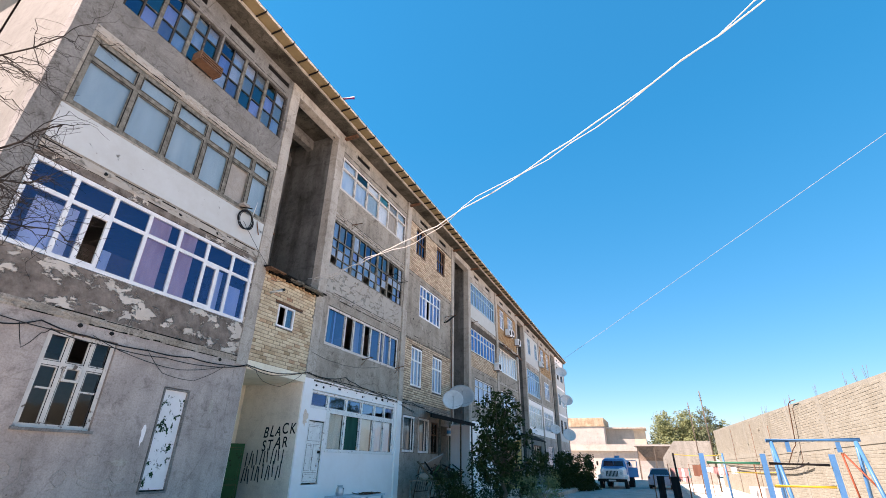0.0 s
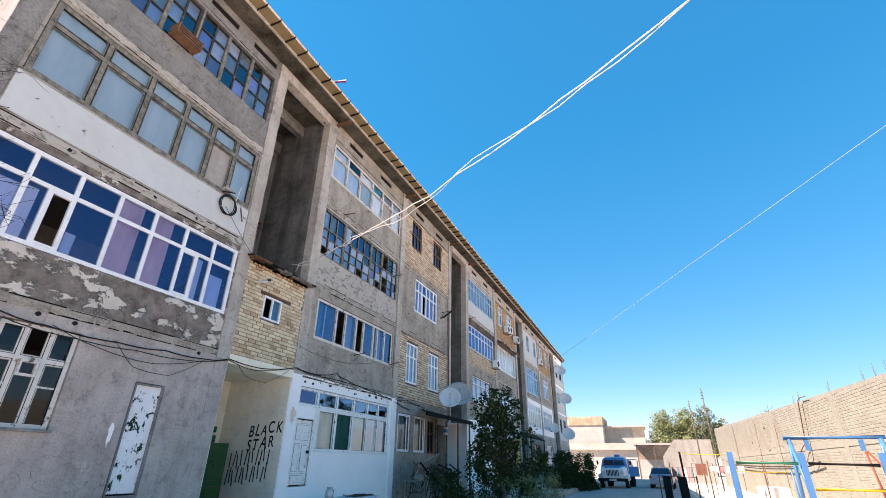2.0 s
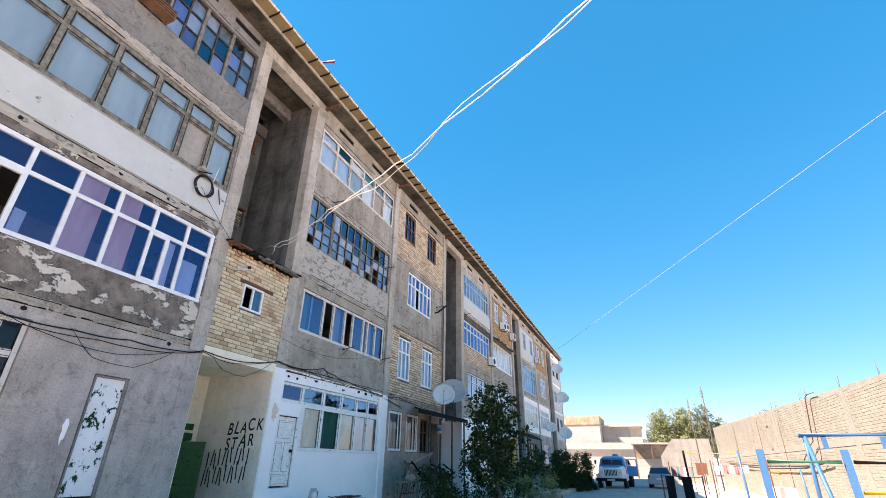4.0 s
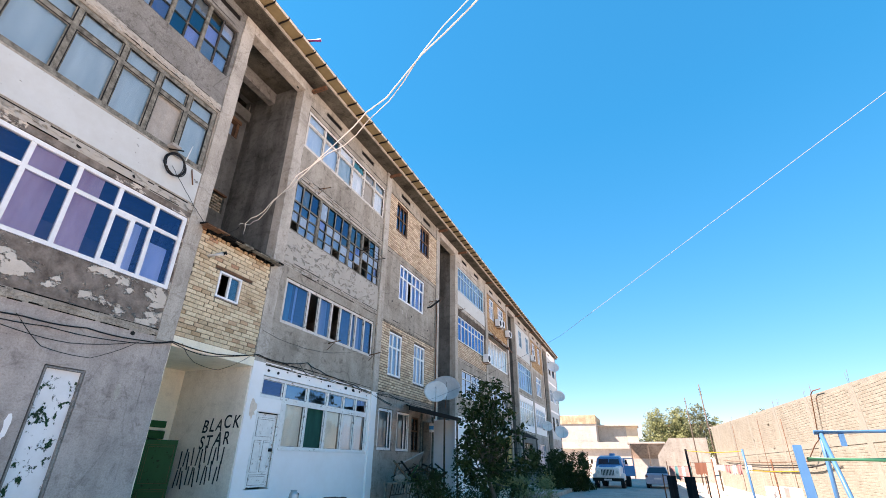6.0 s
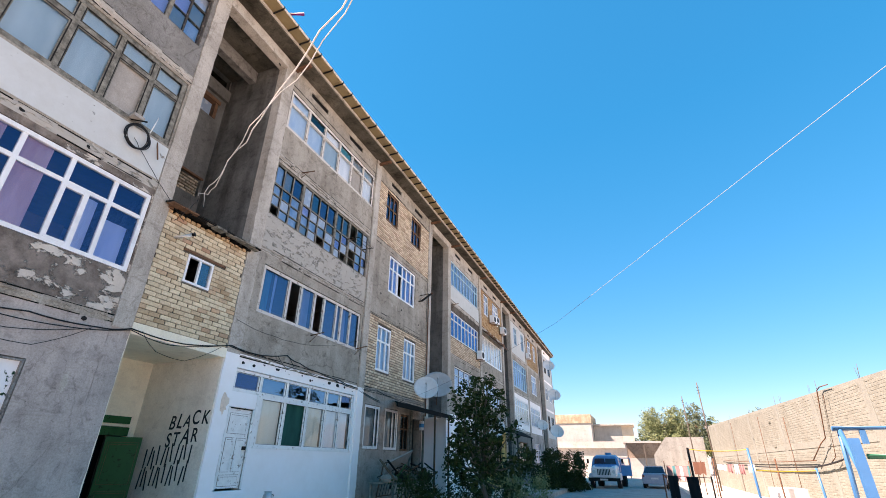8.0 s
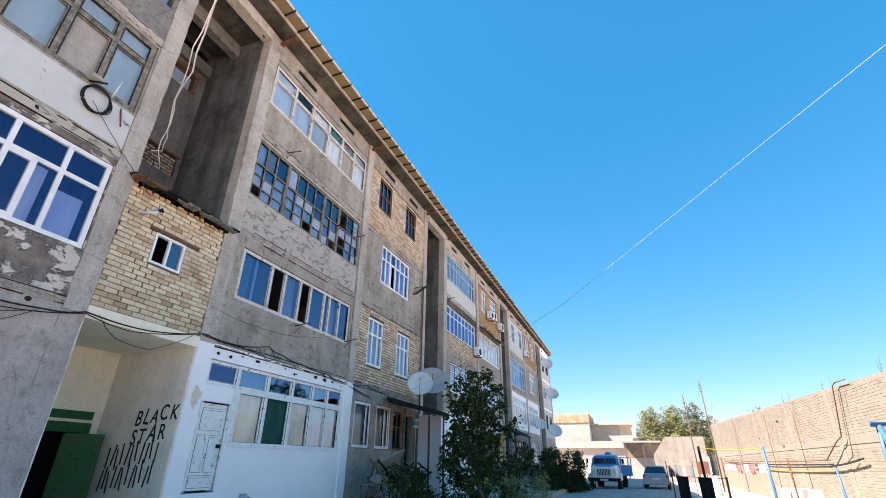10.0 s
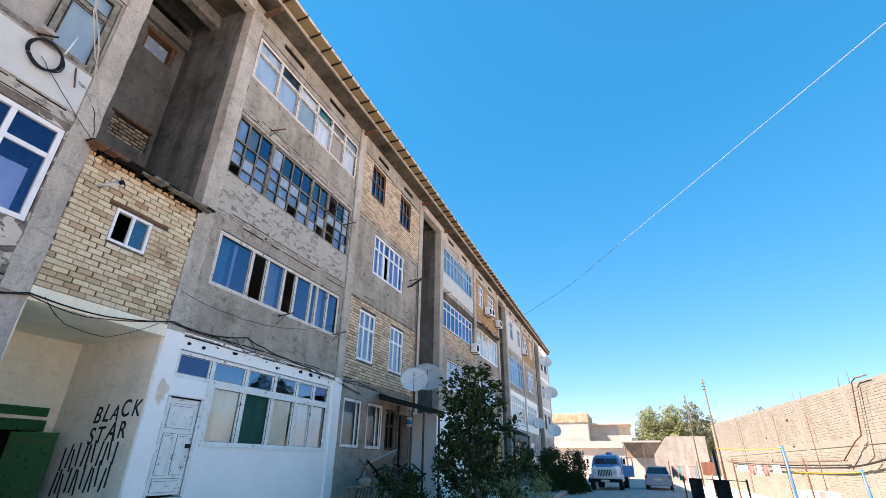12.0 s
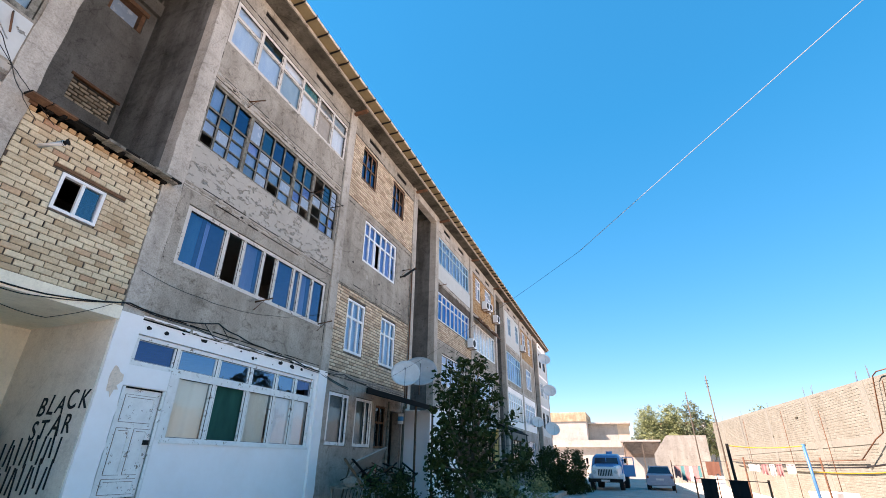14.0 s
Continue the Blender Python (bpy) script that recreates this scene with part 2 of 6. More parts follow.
M = {
    "plaster": weathered("grey_plaster", (0.46, 0.40, 0.325), (0.34, 0.295, 0.24), (0.55, 0.485, 0.40), tone=(0.81, 0.845, 0.88), grime=.9),
    "plaster_dark": weathered("dark_plaster", (0.36, 0.325, 0.285), (0.25, 0.225, 0.20), (0.44, 0.40, 0.35), tone=(0.66, 0.715, 0.765), grime=.9),
    "render": weathered("cement_render", (0.47, 0.43, 0.40), (0.36, 0.33, 0.305), (0.56, 0.52, 0.485), tone=(0.94, 0.90, 0.88), grime=.6),
    "concrete": weathered("concrete", (0.60, 0.535, 0.46), (0.46, 0.405, 0.345), (0.68, 0.615, 0.54), tone=(0.80, 0.825, 0.84), grime=.66),
    # real stains, plus the underside's shade put into a very dark base
    "soffit": weathered("stained_shaded_soffit", (0.095, 0.086, 0.068), (0.018, 0.016, 0.012), (0.17, 0.155, 0.125), streak=.2, grime=1.0),
    # dark cement plasters, lowered further so the recess's shade sits in their colour
    "stair": weathered("shaded_stairwell_plaster", (0.175, 0.172, 0.16), (0.122, 0.12, 0.11), (0.22, 0.215, 0.20), streak=.5, grime=.7),
    "stair_shade": weathered("shaded_stair_plaster", (0.165, 0.163, 0.153), (0.10, 0.098, 0.09), (0.215, 0.21, 0.198), streak=.7, grime=.7),
    "cream": weathered("cream_render", (0.205, 0.203, 0.18), (0.175, 0.173, 0.153), (0.235, 0.233, 0.208), streak=0.2, grime=.4),
    "passage": weathered("passage_plaster", (0.92, 0.83, 0.66), (0.84, 0.75, 0.58), (0.95, 0.88, 0.73), streak=0.12, grime=.22),
    "passage_grey": weathered("grey_passage_plaster", (0.74, 0.69, 0.60), (0.64, 0.59, 0.51), (0.80, 0.75, 0.67), streak=0.15, grime=.3),
    "peel": peeling("peeling_plaster", (0.29, 0.245, 0.21), (0.66, 0.59, 0.51), (0.10, 0.08, 0.066), 0.55, 1.9, (1, 1, 1.7), .06, .6),
    "peel_soft": peeling("patchy_plaster", (0.39, 0.365, 0.315), (0.45, 0.425, 0.38), (0.27, 0.245, 0.21), 0.43, 5.0, (1, 1, 1.8), .04),
    "white_peel": peeling("flaking_whitewash", (0.31, 0.315, 0.30), (0.555, 0.585, 0.575), (0.22, 0.205, 0.175), 0.345, 3.4, (1, 1, 1.6), 0.02),
    "whitewash": peeling("whitewash", (0.66, 0.60, 0.52), (0.97, 0.94, 0.92), (0.5, 0.42, 0.34), 0.29, 2.4, (1, 1, 1), 0.012, .88),
    "pvc": paint("white_pvc", (0.84, 0.84, 0.83), rough=0.3),
    "white_wood": paint("white_painted_wood", (0.90, 0.88, 0.84), (0.30, 0.24, 0.19), 0.6, 0.385),
    "grey_wood": wood("weathered_wood", (0.05, 0.046, 0.038), (0.34, 0.325, 0.275)),
    "brown_wood": wood("brown_wood", (0.11, 0.06, 0.04), (0.24, 0.13, 0.075)),
    "blue_frame": paint("pale_blue_frame", (0.42, 0.58, 0.66), rough=0.5),
    "glass": glass("window_glass", (0.86, 0.88, 0.93), 2.6, mirror_tint=(0.85, 0.88, 1.0)),
    "glass_clear": glass("clean_clear_glass", (0.96, 0.97, 0.98), 1.75),
    "glass_plain": glass("clear_old_glass", (0.7, 0.74, 0.78), 1.45),
    # next three: the mirrored sky's deeper blue is put into the reflection colour
    "glass_tint": glass("blue_window_glass", (0.70, 0.72, 0.92), 2.6, mirror_tint=(0.55, 0.70, 1.0)),
    "glass_sky": glass("sky_tinted_glass", (0.75, 0.82, 1.0), 3.2, mirror_tint=(0.45, 0.72, 1.0)),
    "glass_blue": glass("deep_blue_glass", (0.93, 0.93, 1.0), 2.2, mirror_tint=(0.36, 0.56, 1.0)),
    "pale_wood": paint("pale_weathered_timber", (0.66, 0.63, 0.58), (0.16, 0.13, 0.11), 0.75, 0.40),
    # opaque pane: dust and a pale sky reflection painted as one blue
    "glass_dust_reflect": paint("dusty_reflecting_pane", (0.30, 0.40, 0.52), (0.44, 0.52, 0.60), 0.2, 0.42),
    "paper": cloth("pale_blue_paper", (0.40, 0.51, 0.575), (0.50, 0.605, 0.66)),
    "curtain_sage": cloth("grey_green_blind", (0.36, 0.41, 0.40), (0.44, 0.49, 0.48)),
    "grey_wire": paint("grey_wire", (0.34, 0.35, 0.36), rough=0.6),
    "mortar": weathered("mortar", (0.125, 0.10, 0.08), (0.07, 0.055, 0.045), (0.18, 0.15, 0.12)),
    "room": paint("room_wall", (0.30, 0.27, 0.24), rough=0.9),
    "sheet": paint("ochre_roof_sheet", (0.31, 0.235, 0.125), (0.19, 0.135, 0.075), 0.55, 0.34),
    # these two blacks also colour sheets that stand for shade in openings
    "black": paint("black_iron_and_shade", (0.016, 0.015, 0.014), rough=0.6),
    "tar": paint("tarred_felt_and_shade", (0.012, 0.011, 0.010), rough=0.95),
    "cabin": paint("dark_car_glass", (0.02, 0.03, 0.05), rough=0.08),
    "rust": paint("rusty_iron", (0.17, 0.085, 0.05), (0.08, 0.05, 0.035), 0.8, 0.45),
    "cable": paint("black_cable", (0.02, 0.02, 0.021), rough=0.55),
    "white_cable": paint("white_cable", (0.62, 0.60, 0.56), rough=0.6),
    "green": paint("green_paint", (0.012, 0.10, 0.035), (0.012, 0.03, 0.012), 0.5, 0.4),
    "blue_paint": paint("blue_gloss_paint", (0.045, 0.18, 0.37), (0.25, 0.2, 0.16), 0.4, 0.3),
    "yellow_paint": paint("yellow_paint", (0.70, 0.48, 0.05), rough=0.5),
    "red_paint": paint("red_paint", (0.26, 0.07, 0.035), (0.2, 0.1, 0.07), 0.5, 0.33),
    "green_bar": paint("green_bar_paint", (0.03, 0.20, 0.11), rough=0.4),
    "dish": paint("dish_enamel", (0.72, 0.72, 0.70), (0.4, 0.3, 0.22), 0.45, 0.25),
    "tyre": paint("tyre_rubber", (0.025, 0.025, 0.026), rough=0.85),
    "chrome": paint("dull_metal", (0.55, 0.55, 0.55), rough=0.35, metal=0.8),
    "truck_blue": paint("truck_blue_enamel", (0.012, 0.25, 0.52), rough=0.35),
    "truck_white": paint("truck_white_enamel", (0.92, 0.92, 0.90), (0.35, 0.25, 0.18), 0.4, 0.25),
    "car_blue": paint("car_silver_blue", (0.30, 0.35, 0.43), rough=0.3, metal=0.2),
    "lamp_glass": paint("lamp_glass", (0.75, 0.76, 0.74), rough=0.1),
    "leaf": wood("leaf", (0.010, 0.023, 0.006), (0.045, 0.075, 0.018), 0.55),
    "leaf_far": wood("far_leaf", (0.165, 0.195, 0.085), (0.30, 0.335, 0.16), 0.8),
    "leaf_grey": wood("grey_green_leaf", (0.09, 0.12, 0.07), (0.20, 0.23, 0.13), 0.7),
    "twig": wood("dark_twig", (0.012, 0.010, 0.009), (0.06, 0.048, 0.04)),
    "bark": wood("bark", (0.09, 0.075, 0.06), (0.20, 0.165, 0.13)),
    "ground": weathered("packed_earth", (0.70, 0.62, 0.51), (0.60, 0.53, 0.43), (0.76, 0.68, 0.56), streak=0.0, grime=.4),
    "asphalt": weathered("dusty_asphalt", (0.42, 0.385, 0.35), (0.34, 0.315, 0.28), (0.48, 0.445, 0.40), streak=0.0, grime=.5),
    "curtain_pink": cloth("pink_curtain", (0.70, 0.42, 0.40), (0.88, 0.62, 0.58)),
    "curtain_plum": cloth("plum_plastic", (0.16, 0.02, 0.10), (0.24, 0.04, 0.15)),
    "curtain_white": cloth("white_curtain", (0.78, 0.80, 0.82), (0.90, 0.91, 0.92)),
    "curtain_cream": cloth("cream_curtain", (0.78, 0.73, 0.62), (0.90, 0.87, 0.79)),
    "curtain_blue": cloth("blue_curtain", (0.008, 0.14, 0.50), (0.015, 0.23, 0.70)),
    "dark_frame": paint("dark_painted_frame", (0.06, 0.055, 0.05), (0.2, 0.17, 0.14), 0.7, 0.4),
    "dish_grey": paint("grey_dish_enamel", (0.46, 0.46, 0.45), (0.3, 0.25, 0.2), 0.6, 0.33),
    "curtain_pale": cloth("pale_blue_curtain", (0.45, 0.60, 0.76), (0.66, 0.76, 0.84)),
    "curtain_green": cloth("green_net", (0.006, 0.06, 0.05), (0.012, 0.105, 0.08)),
    "curtain_teal": cloth("teal_curtain", (0.04, 0.24, 0.26), (0.08, 0.34, 0.36)),
    "yellow_wash": weathered("yellow_wash", (0.72, 0.57, 0.22), (0.60, 0.46, 0.17), (0.78, 0.65, 0.30), grime=.4),
    "far_mud": weathered("far_pale_mud", (0.35, 0.34, 0.295), (0.30, 0.29, 0.25), (0.39, 0.38, 0.335), grime=.6),
    "brown_render": weathered("brown_render", (0.46, 0.385, 0.325), (0.34, 0.28, 0.235), (0.54, 0.46, 0.395), grime=.8),
    "peach": weathered("bare_peach_plaster", (0.80, 0.62, 0.48), (0.70, 0.52, 0.40), (0.84, 0.70, 0.58), grime=.4),
    "plywood": wood("grey_plywood", (0.33, 0.305, 0.27), (0.42, 0.395, 0.36)),
    "cloth_red": cloth("red_cloth", (0.13, 0.06, 0.042), (0.18, 0.09, 0.06)),
    "cloth_black": cloth("black_cloth_and_shade", (0.015, 0.015, 0.017), (0.03, 0.03, 0.034)),
    "cloth_white": cloth("white_cloth", (0.58, 0.565, 0.55), (0.70, 0.685, 0.67)),
    "cloth_teal": cloth("teal_cloth", (0.04, 0.17, 0.18), (0.10, 0.27, 0.27)),
    "cloth_pink": cloth("pink_cloth", (0.34, 0.15, 0.15), (0.50, 0.27, 0.25)),
    "far_white": weathered("far_whitewash", (0.46, 0.43, 0.385), (0.41, 0.385, 0.335), (0.50, 0.47, 0.42), streak=0.15, grime=.4),
    "far_ochre": weathered("far_stained_parapet", (0.50, 0.40, 0.27), (0.34, 0.23, 0.14), (0.55, 0.485, 0.38), streak=0.6, grime=.5),
    "far_grey": weathered("far_grey_render", (0.47, 0.43, 0.38), (0.40, 0.365, 0.32), (0.52, 0.48, 0.43), streak=.15, grime=.4),
    "far_brown": weathered("far_mud_wall", (0.30, 0.24, 0.19), (0.22, 0.175, 0.14), (0.36, 0.30, 0.25), streak=0.15),
    "brick_part": brickmat("yellow_brick", [(0, (0.47, 0.335, 0.21)), (0.15, (0.66, 0.53, 0.37)), (0.6, (0.78, 0.67, 0.49)), (0.93, (0.65, 0.505, 0.345)), (1, (0.50, 0.29, 0.19))], False),
    "brick_many": brickmat("yellow_brickwork", [(0, (0.45, 0.335, 0.24)), (0.3, (0.63, 0.51, 0.385)), (0.8, (0.76, 0.635, 0.485)), (1, (0.50, 0.365, 0.27))], True),
    "brick_orange": brickmat("orange_brickwork", [(0, (0.40, 0.23, 0.12)), (0.5, (0.52, 0.34, 0.19)), (1, (0.58, 0.42, 0.26))], True),
    "brick_pale": brickmat("pale_brickwork", [(0, (0.25, 0.256, 0.216)), (0.5, (0.268, 0.274, 0.233)), (1, (0.286, 0.292, 0.25))], True),
    "rubble": brickmat("rubble_stone", [(0, (0.20, 0.16, 0.12)), (0.5, (0.34, 0.28, 0.21)), (1, (0.46, 0.39, 0.30))], True),
    "mortar_pale": weathered("pale_mortar", (0.256, 0.262, 0.222), (0.238, 0.243, 0.206), (0.274, 0.28, 0.238), streak=.1, grime=.3),
}

# ---- building helpers ----
FX = -9.7                     # plane of the facade, which faces +x and runs along y
rng = random.Random(7)


def boxes_mesh(name, boxes, mat):
    """One mesh of axis-aligned boxes (x0, x1, y0, y1, z0, z1)."""
    v, f = [], []
    for x0, x1, y0, y1, z0, z1 in boxes:
        k = len(v)
        v += [(x0, y0, z0), (x1, y0, z0), (x1, y1, z0), (x0, y1, z0), (x0, y0, z1), (x1, y0, z1), (x1, y1, z1), (x0, y1, z1)]
        f += [tuple(k + i for i in q) for q in ((0, 3, 2, 1), (4, 5, 6, 7), (0, 1, 5, 4), (1, 2, 6, 5), (2, 3, 7, 6), (3, 0, 4, 7))]
    me = bpy.data.meshes.new(name)
    me.from_pydata(v, [], f)
    me.materials.append(M[mat])
    return me


def put(name, me, parent=None, label="", at=None):
    ob = new(name, me)
    if at is not None:
        ob.matrix_basis = at
    if parent:
        ob.parent = parent
    return tagged(ob, label)


def part(name, bm, mat, parent, label=""):
    me = bpy.data.meshes.new(name)
    bm.to_mesh(me)
    bm.free()
    me.materials.append(M[mat])
    return put(name, me, parent, label)


def block(name, boxes, mat, parent=None, label=""):
    return put(name, boxes_mesh(name, boxes, mat), parent, label)


def thing(name, label, category, group="", kind="", at=(0, 0, 0)):
    ob = new(name)
    ob.location = at
    return tagged(ob, label, category, group, kind)


def tube(bm, pts, r, seg=6):
    """A round bar through pts."""
    pts = [Vector(p) for p in pts]
    rings = []
    for i, p in enumerate(pts):
        d = (pts[min(i + 1, len(pts) - 1)] - pts[max(i - 1, 0)]).normalized()
        a = d.orthogonal().normalized()
        if i and abs(d.z) < 0.9:
            a = d.cross(Vector((0, 0, 1))).normalized()
        b = d.cross(a)
        rad = r[i] if isinstance(r, (list, tuple)) else r
        rings.append([bm.verts.new(p + rad * (math.cos(t) * a + math.sin(t) * b)) for t in [2 * math.pi * k / seg for k in range(seg)]])
    for p, q in zip(rings, rings[1:]):
        for k in range(seg):
            bm.faces.new((p[k], p[(k + 1) % seg], q[(k + 1) % seg], q[k]))
    bm.faces.new(rings[0][::-1])
    bm.faces.new(rings[-1])


def rod(name, pts, r, mat, parent=None, label="", seg=6):
    bm = bmesh.new()
    tube(bm, pts, r, seg)
    for f in bm.faces:
        f.smooth = True
    return part(name, bm, mat, parent, label)


def sag(a, b, drop, n=24, wob=0.0, seed=1):
    r = random.Random(seed)
    a, b = Vector(a), Vector(b)
    out = []
    for i in range(n + 1):
        t = i / n
        p = a.lerp(b, t) - Vector((0, 0, 4 * drop * t * (1 - t)))
        if wob and 0 < i < n:
            p += Vector((r.uniform(-wob, wob), r.uniform(-wob, wob), r.uniform(-wob, wob)))
        out.append(p)
    return out


def cells(y0, y1, z0, z1, holes):
    """Rectangles that fill y0..y1, z0..z1 but for the holes (y0, y1, z0, z1)."""
    ys = sorted({y0, y1, *[min(max(v, y0), y1) for h in holes for v in h[:2]]})
    zs = sorted({z0, z1, *[min(max(v, z0), z1) for h in holes for v in h[2:]]})
    out = []
    for a, b in zip(zs, zs[1:]):
        run = None
        for c, d in zip(ys, ys[1:]):
            inside = any(h[0] <= c + 1e-6 and d <= h[1] + 1e-6 and h[2] <= a + 1e-6 and b <= h[3] + 1e-6 for h in holes)
            if not inside:
                if run and abs(run[1] - c) < 1e-9:
                    run[1] = d
                else:
                    run = [c, d, a, b]
                    out.append(run)
    return out


def panel(name, y0, y1, z0, z1, holes, mat, parent, face=FX, thick=0.3, label=""):
    wide = [(max(h[0] - .018, y0 + .004), min(h[1] + .018, y1 - .004), h[2] - .018, h[3] + .018) for h in holes]
    return block(name, [(face - thick, face, a, b, c, d) for a, b, c, d in cells(y0, y1, z0, z1, wide)], mat, parent, label)


def brick_shape(dx, dy, dz, r):
    """A slightly battered brick with chamfered front edges, 18 faces."""
    c = 0.008
    j = lambda s: r.uniform(-s, s)
    back = [(0, 0, 0), (0, dy, 0), (0, dy, dz), (0, 0, dz)]
    mid = [(dx - c, 0, 0), (dx - c, dy, 0), (dx - c, dy, dz), (dx - c, 0, dz)]
    fr = [(dx + j(.003), c + j(.003), c + j(.003)), (dx + j(.003), dy - c + j(.003), c + j(.003)), (dx + j(.003), dy - c + j(.003), dz - c + j(.003)), (dx + j(.003), c + j(.003), dz - c + j(.003))]
    v = back + mid + fr
    f = [(8, 9, 10, 11)]
    for a, b in ((0, 4), (4, 8)):
        for k in range(4):
            n = (k + 1) % 4
            f.append((a + k, a + n, b + n, b + k))
    return v, f


def brick_rows(y0, y1, z0, z1, holes, r, length=0.25, height=0.088, joint=0.012):
    out, row, z = [], 0, z0 + joint / 2
    while z + height <= z1 + 0.005:
        y = y0 + joint / 2 - (length + joint) * (0.5 if row % 2 else 0) + r.uniform(-0.03, 0.03)
        while y < y1 - 0.03:
            a, b = max(y, y0 + 0.004), min(y + length, y1 - 0.004)
            spans = [(a, b)]
            for h in holes:
                if h[2] < z + height and h[3] > z:
                    nxt = []
                    for s, e in spans:
                        if e <= h[0] or s >= h[1]:
                            nxt.append((s, e))
                        else:
                            if h[0] - s > 0.03:
                                nxt.append((s, h[0]))
                            if e - h[1] > 0.03:
                                nxt.append((h[1], e))
                    spans = nxt
            out += [(s, e, z, z + height) for s, e in spans if e - s > 0.03]
            y += length + joint
        z += height + joint
        row += 1
    return out


def brickwork(parent, y0, y1, z0, z1, holes, mat, face=FX, seed=3, length=0.24, height=0.078, joint=0.022, depth=0.02):
    """Joined courses of bricks in front of a wall."""
    r = random.Random(seed)
    v, f = [], []
    for a, b, c, d in brick_rows(y0, y1, z0, z1, holes, r, length, height, joint):
        k = len(v)
        bv, bf = brick_shape(depth + r.uniform(-0.004, 0.004), b - a, d - c, r)
        v += [(face + x, a + y, c + z) for x, y, z in bv]
        f += [tuple(k + i for i in q) for q in bf]
    me = bpy.data.meshes.new("brickwork")
    me.from_pydata(v, [], f)
    me.materials.append(M[mat])
    return tagged(put("brickwork", me, parent), kind="stuff")


# ---- windows ----
def folds(y0, y1, z0, z1, x, r, waves=9, depth=0.035):
    """A hanging cloth with vertical folds."""
    n = max(6, int((y1 - y0) * 22))
    bm = bmesh.new()
    ph = r.uniform(0, 6)
    cols = []
    for i in range(n + 1):
        t = i / n
        y = y0 + (y1 - y0) * t
        dx = depth * math.sin(ph + waves * (y1 - y0) * t * 2.2) + depth * 0.5 * math.sin(ph * 2 + 23 * t)
        cols.append([bm.verts.new((x + dx * k, y + 0.01 * math.sin(i), z)) for z, k in ((z0, 1.2), ((z0 + z1) / 2, 1), (z1, 0.5))])
    for a, b in zip(cols, cols[1:]):
        for k in range(2):
            f = bm.faces.new((a[k], b[k], b[k + 1], a[k + 1]))
            f.smooth = True
    return bm


def window(parent, y0, y1, z0, z1, cols, rows, frame_mat="pvc", bar=0.05, face=FX, recess=0.09, glass_mat="glass", curtain=None,
           seed=1, open_lights=(), sash=0.0, name="window", label="", hang=0.06, thin=(), backs=None, gap=.010):
    """Frame with mullions at the fractions cols and transoms at rows; every light has its own pane. open_lights: lights without glass."""
    r = random.Random(seed)
    x1, x0 = face - recess, face - recess - 0.055
    cs = [0, *cols, 1] if not isinstance(cols, int) else [i / cols for i in range(cols + 1)]
    rs = [0, *rows, 1]
    yy = [y0 + (y1 - y0) * c for c in cs]
    zz = [z0 + (z1 - z0) * c for c in rs]
    bx = [(x0 - .01, x1 + .012, y0, y0 + bar, z0, z1), (x0 - .01, x1 + .012, y1 - bar, y1, z0, z1), (x0 - .01, x1 + .012, y0 + bar, y1 - bar, z0, z0 + bar), (x0 - .01, x1 + .012, y0 + bar, y1 - bar, z1 - bar, z1)]
    for y in yy[1:-1]:
        bx.append((x0, x1, y - bar / 2, y + bar / 2, z0 + bar, z1 - bar))
    for k, z in enumerate(zz[1:-1]):
        h = .013 if k in thin else bar / 2
        for a, b in zip(yy, yy[1:]):
            bx.append((x0 + .004, x1 - .004, a + bar / 2, b - bar / 2, z - h, z + h))
    if sash:
        for i, (a, b) in enumerate(zip(yy, yy[1:])):
            for c, d in zip(zz, zz[1:]):
                a2, b2, c2, d2 = a + bar * .55, b - bar * .55, c + bar * .55, d - bar * .55
                bx += [(x0 + .01, x1 - .014, a2, a2 + sash, c2, d2), (x0 + .01, x1 - .014, b2 - sash, b2, c2, d2), (x0 + .01, x1 - .014, a2 + sash, b2 - sash, c2, c2 + sash), (x0 + .01, x1 - .014, a2 + sash, b2 - sash, d2 - sash, d2)]
    w = block(name, bx, frame_mat, parent, label)
    if frame_mat in ("grey_wood", "white_wood", "brown_wood", "pale_wood"):
        q = .5 * bar
        j = [(x1 - .03, x1 - .006, y + s * q - gap, y + s * q + gap, z0 + bar, z1 - bar) for y in yy[1:-1] for s in (-1, 1)]
        j += [(x1 - .03, x1 - .004, y0 + bar - .004, y0 + bar + .008, z0 + bar, z1 - bar), (x1 - .03, x1 - .004, y1 - bar - .008, y1 - bar + .004, z0 + bar, z1 - bar)]
        j += [(x1 - .03, x1 - .008, y0 + bar, y1 - bar, z + s * q - gap, z + s * q + gap) for i, z in enumerate(zz[1:-1]) for s in (-1, 1) if i not in thin]
        j += [(x1 - .03, x1 - .004, y0 + bar, y1 - bar, z1 - bar - .008, z1 - bar + .004), (x1 - .03, x1 - .004, y0 + bar, y1 - bar, z0 + bar - .004, z0 + bar + .008)]
        block("putty_joint", j, "black", w)
    if face == FX:
        # black strips paint the shadow gap between frame and wall
        r_ = [(x0 - .03, x0 - .012, y0 - .01, y0 + .03, z0, z1), (x0 - .03, x0 - .012, y1 - .03, y1 + .01, z0, z1)]
        block("reveal_joint", r_, "black", w)
    k = 0
    for j, (c, d) in enumerate(zip(zz, zz[1:])):
        for i, (a, b) in enumerate(zip(yy, yy[1:])):
            if (i, j) not in open_lights:
                tilt = r.uniform(-.006, .006)
                me = bpy.data.meshes.new("pane")
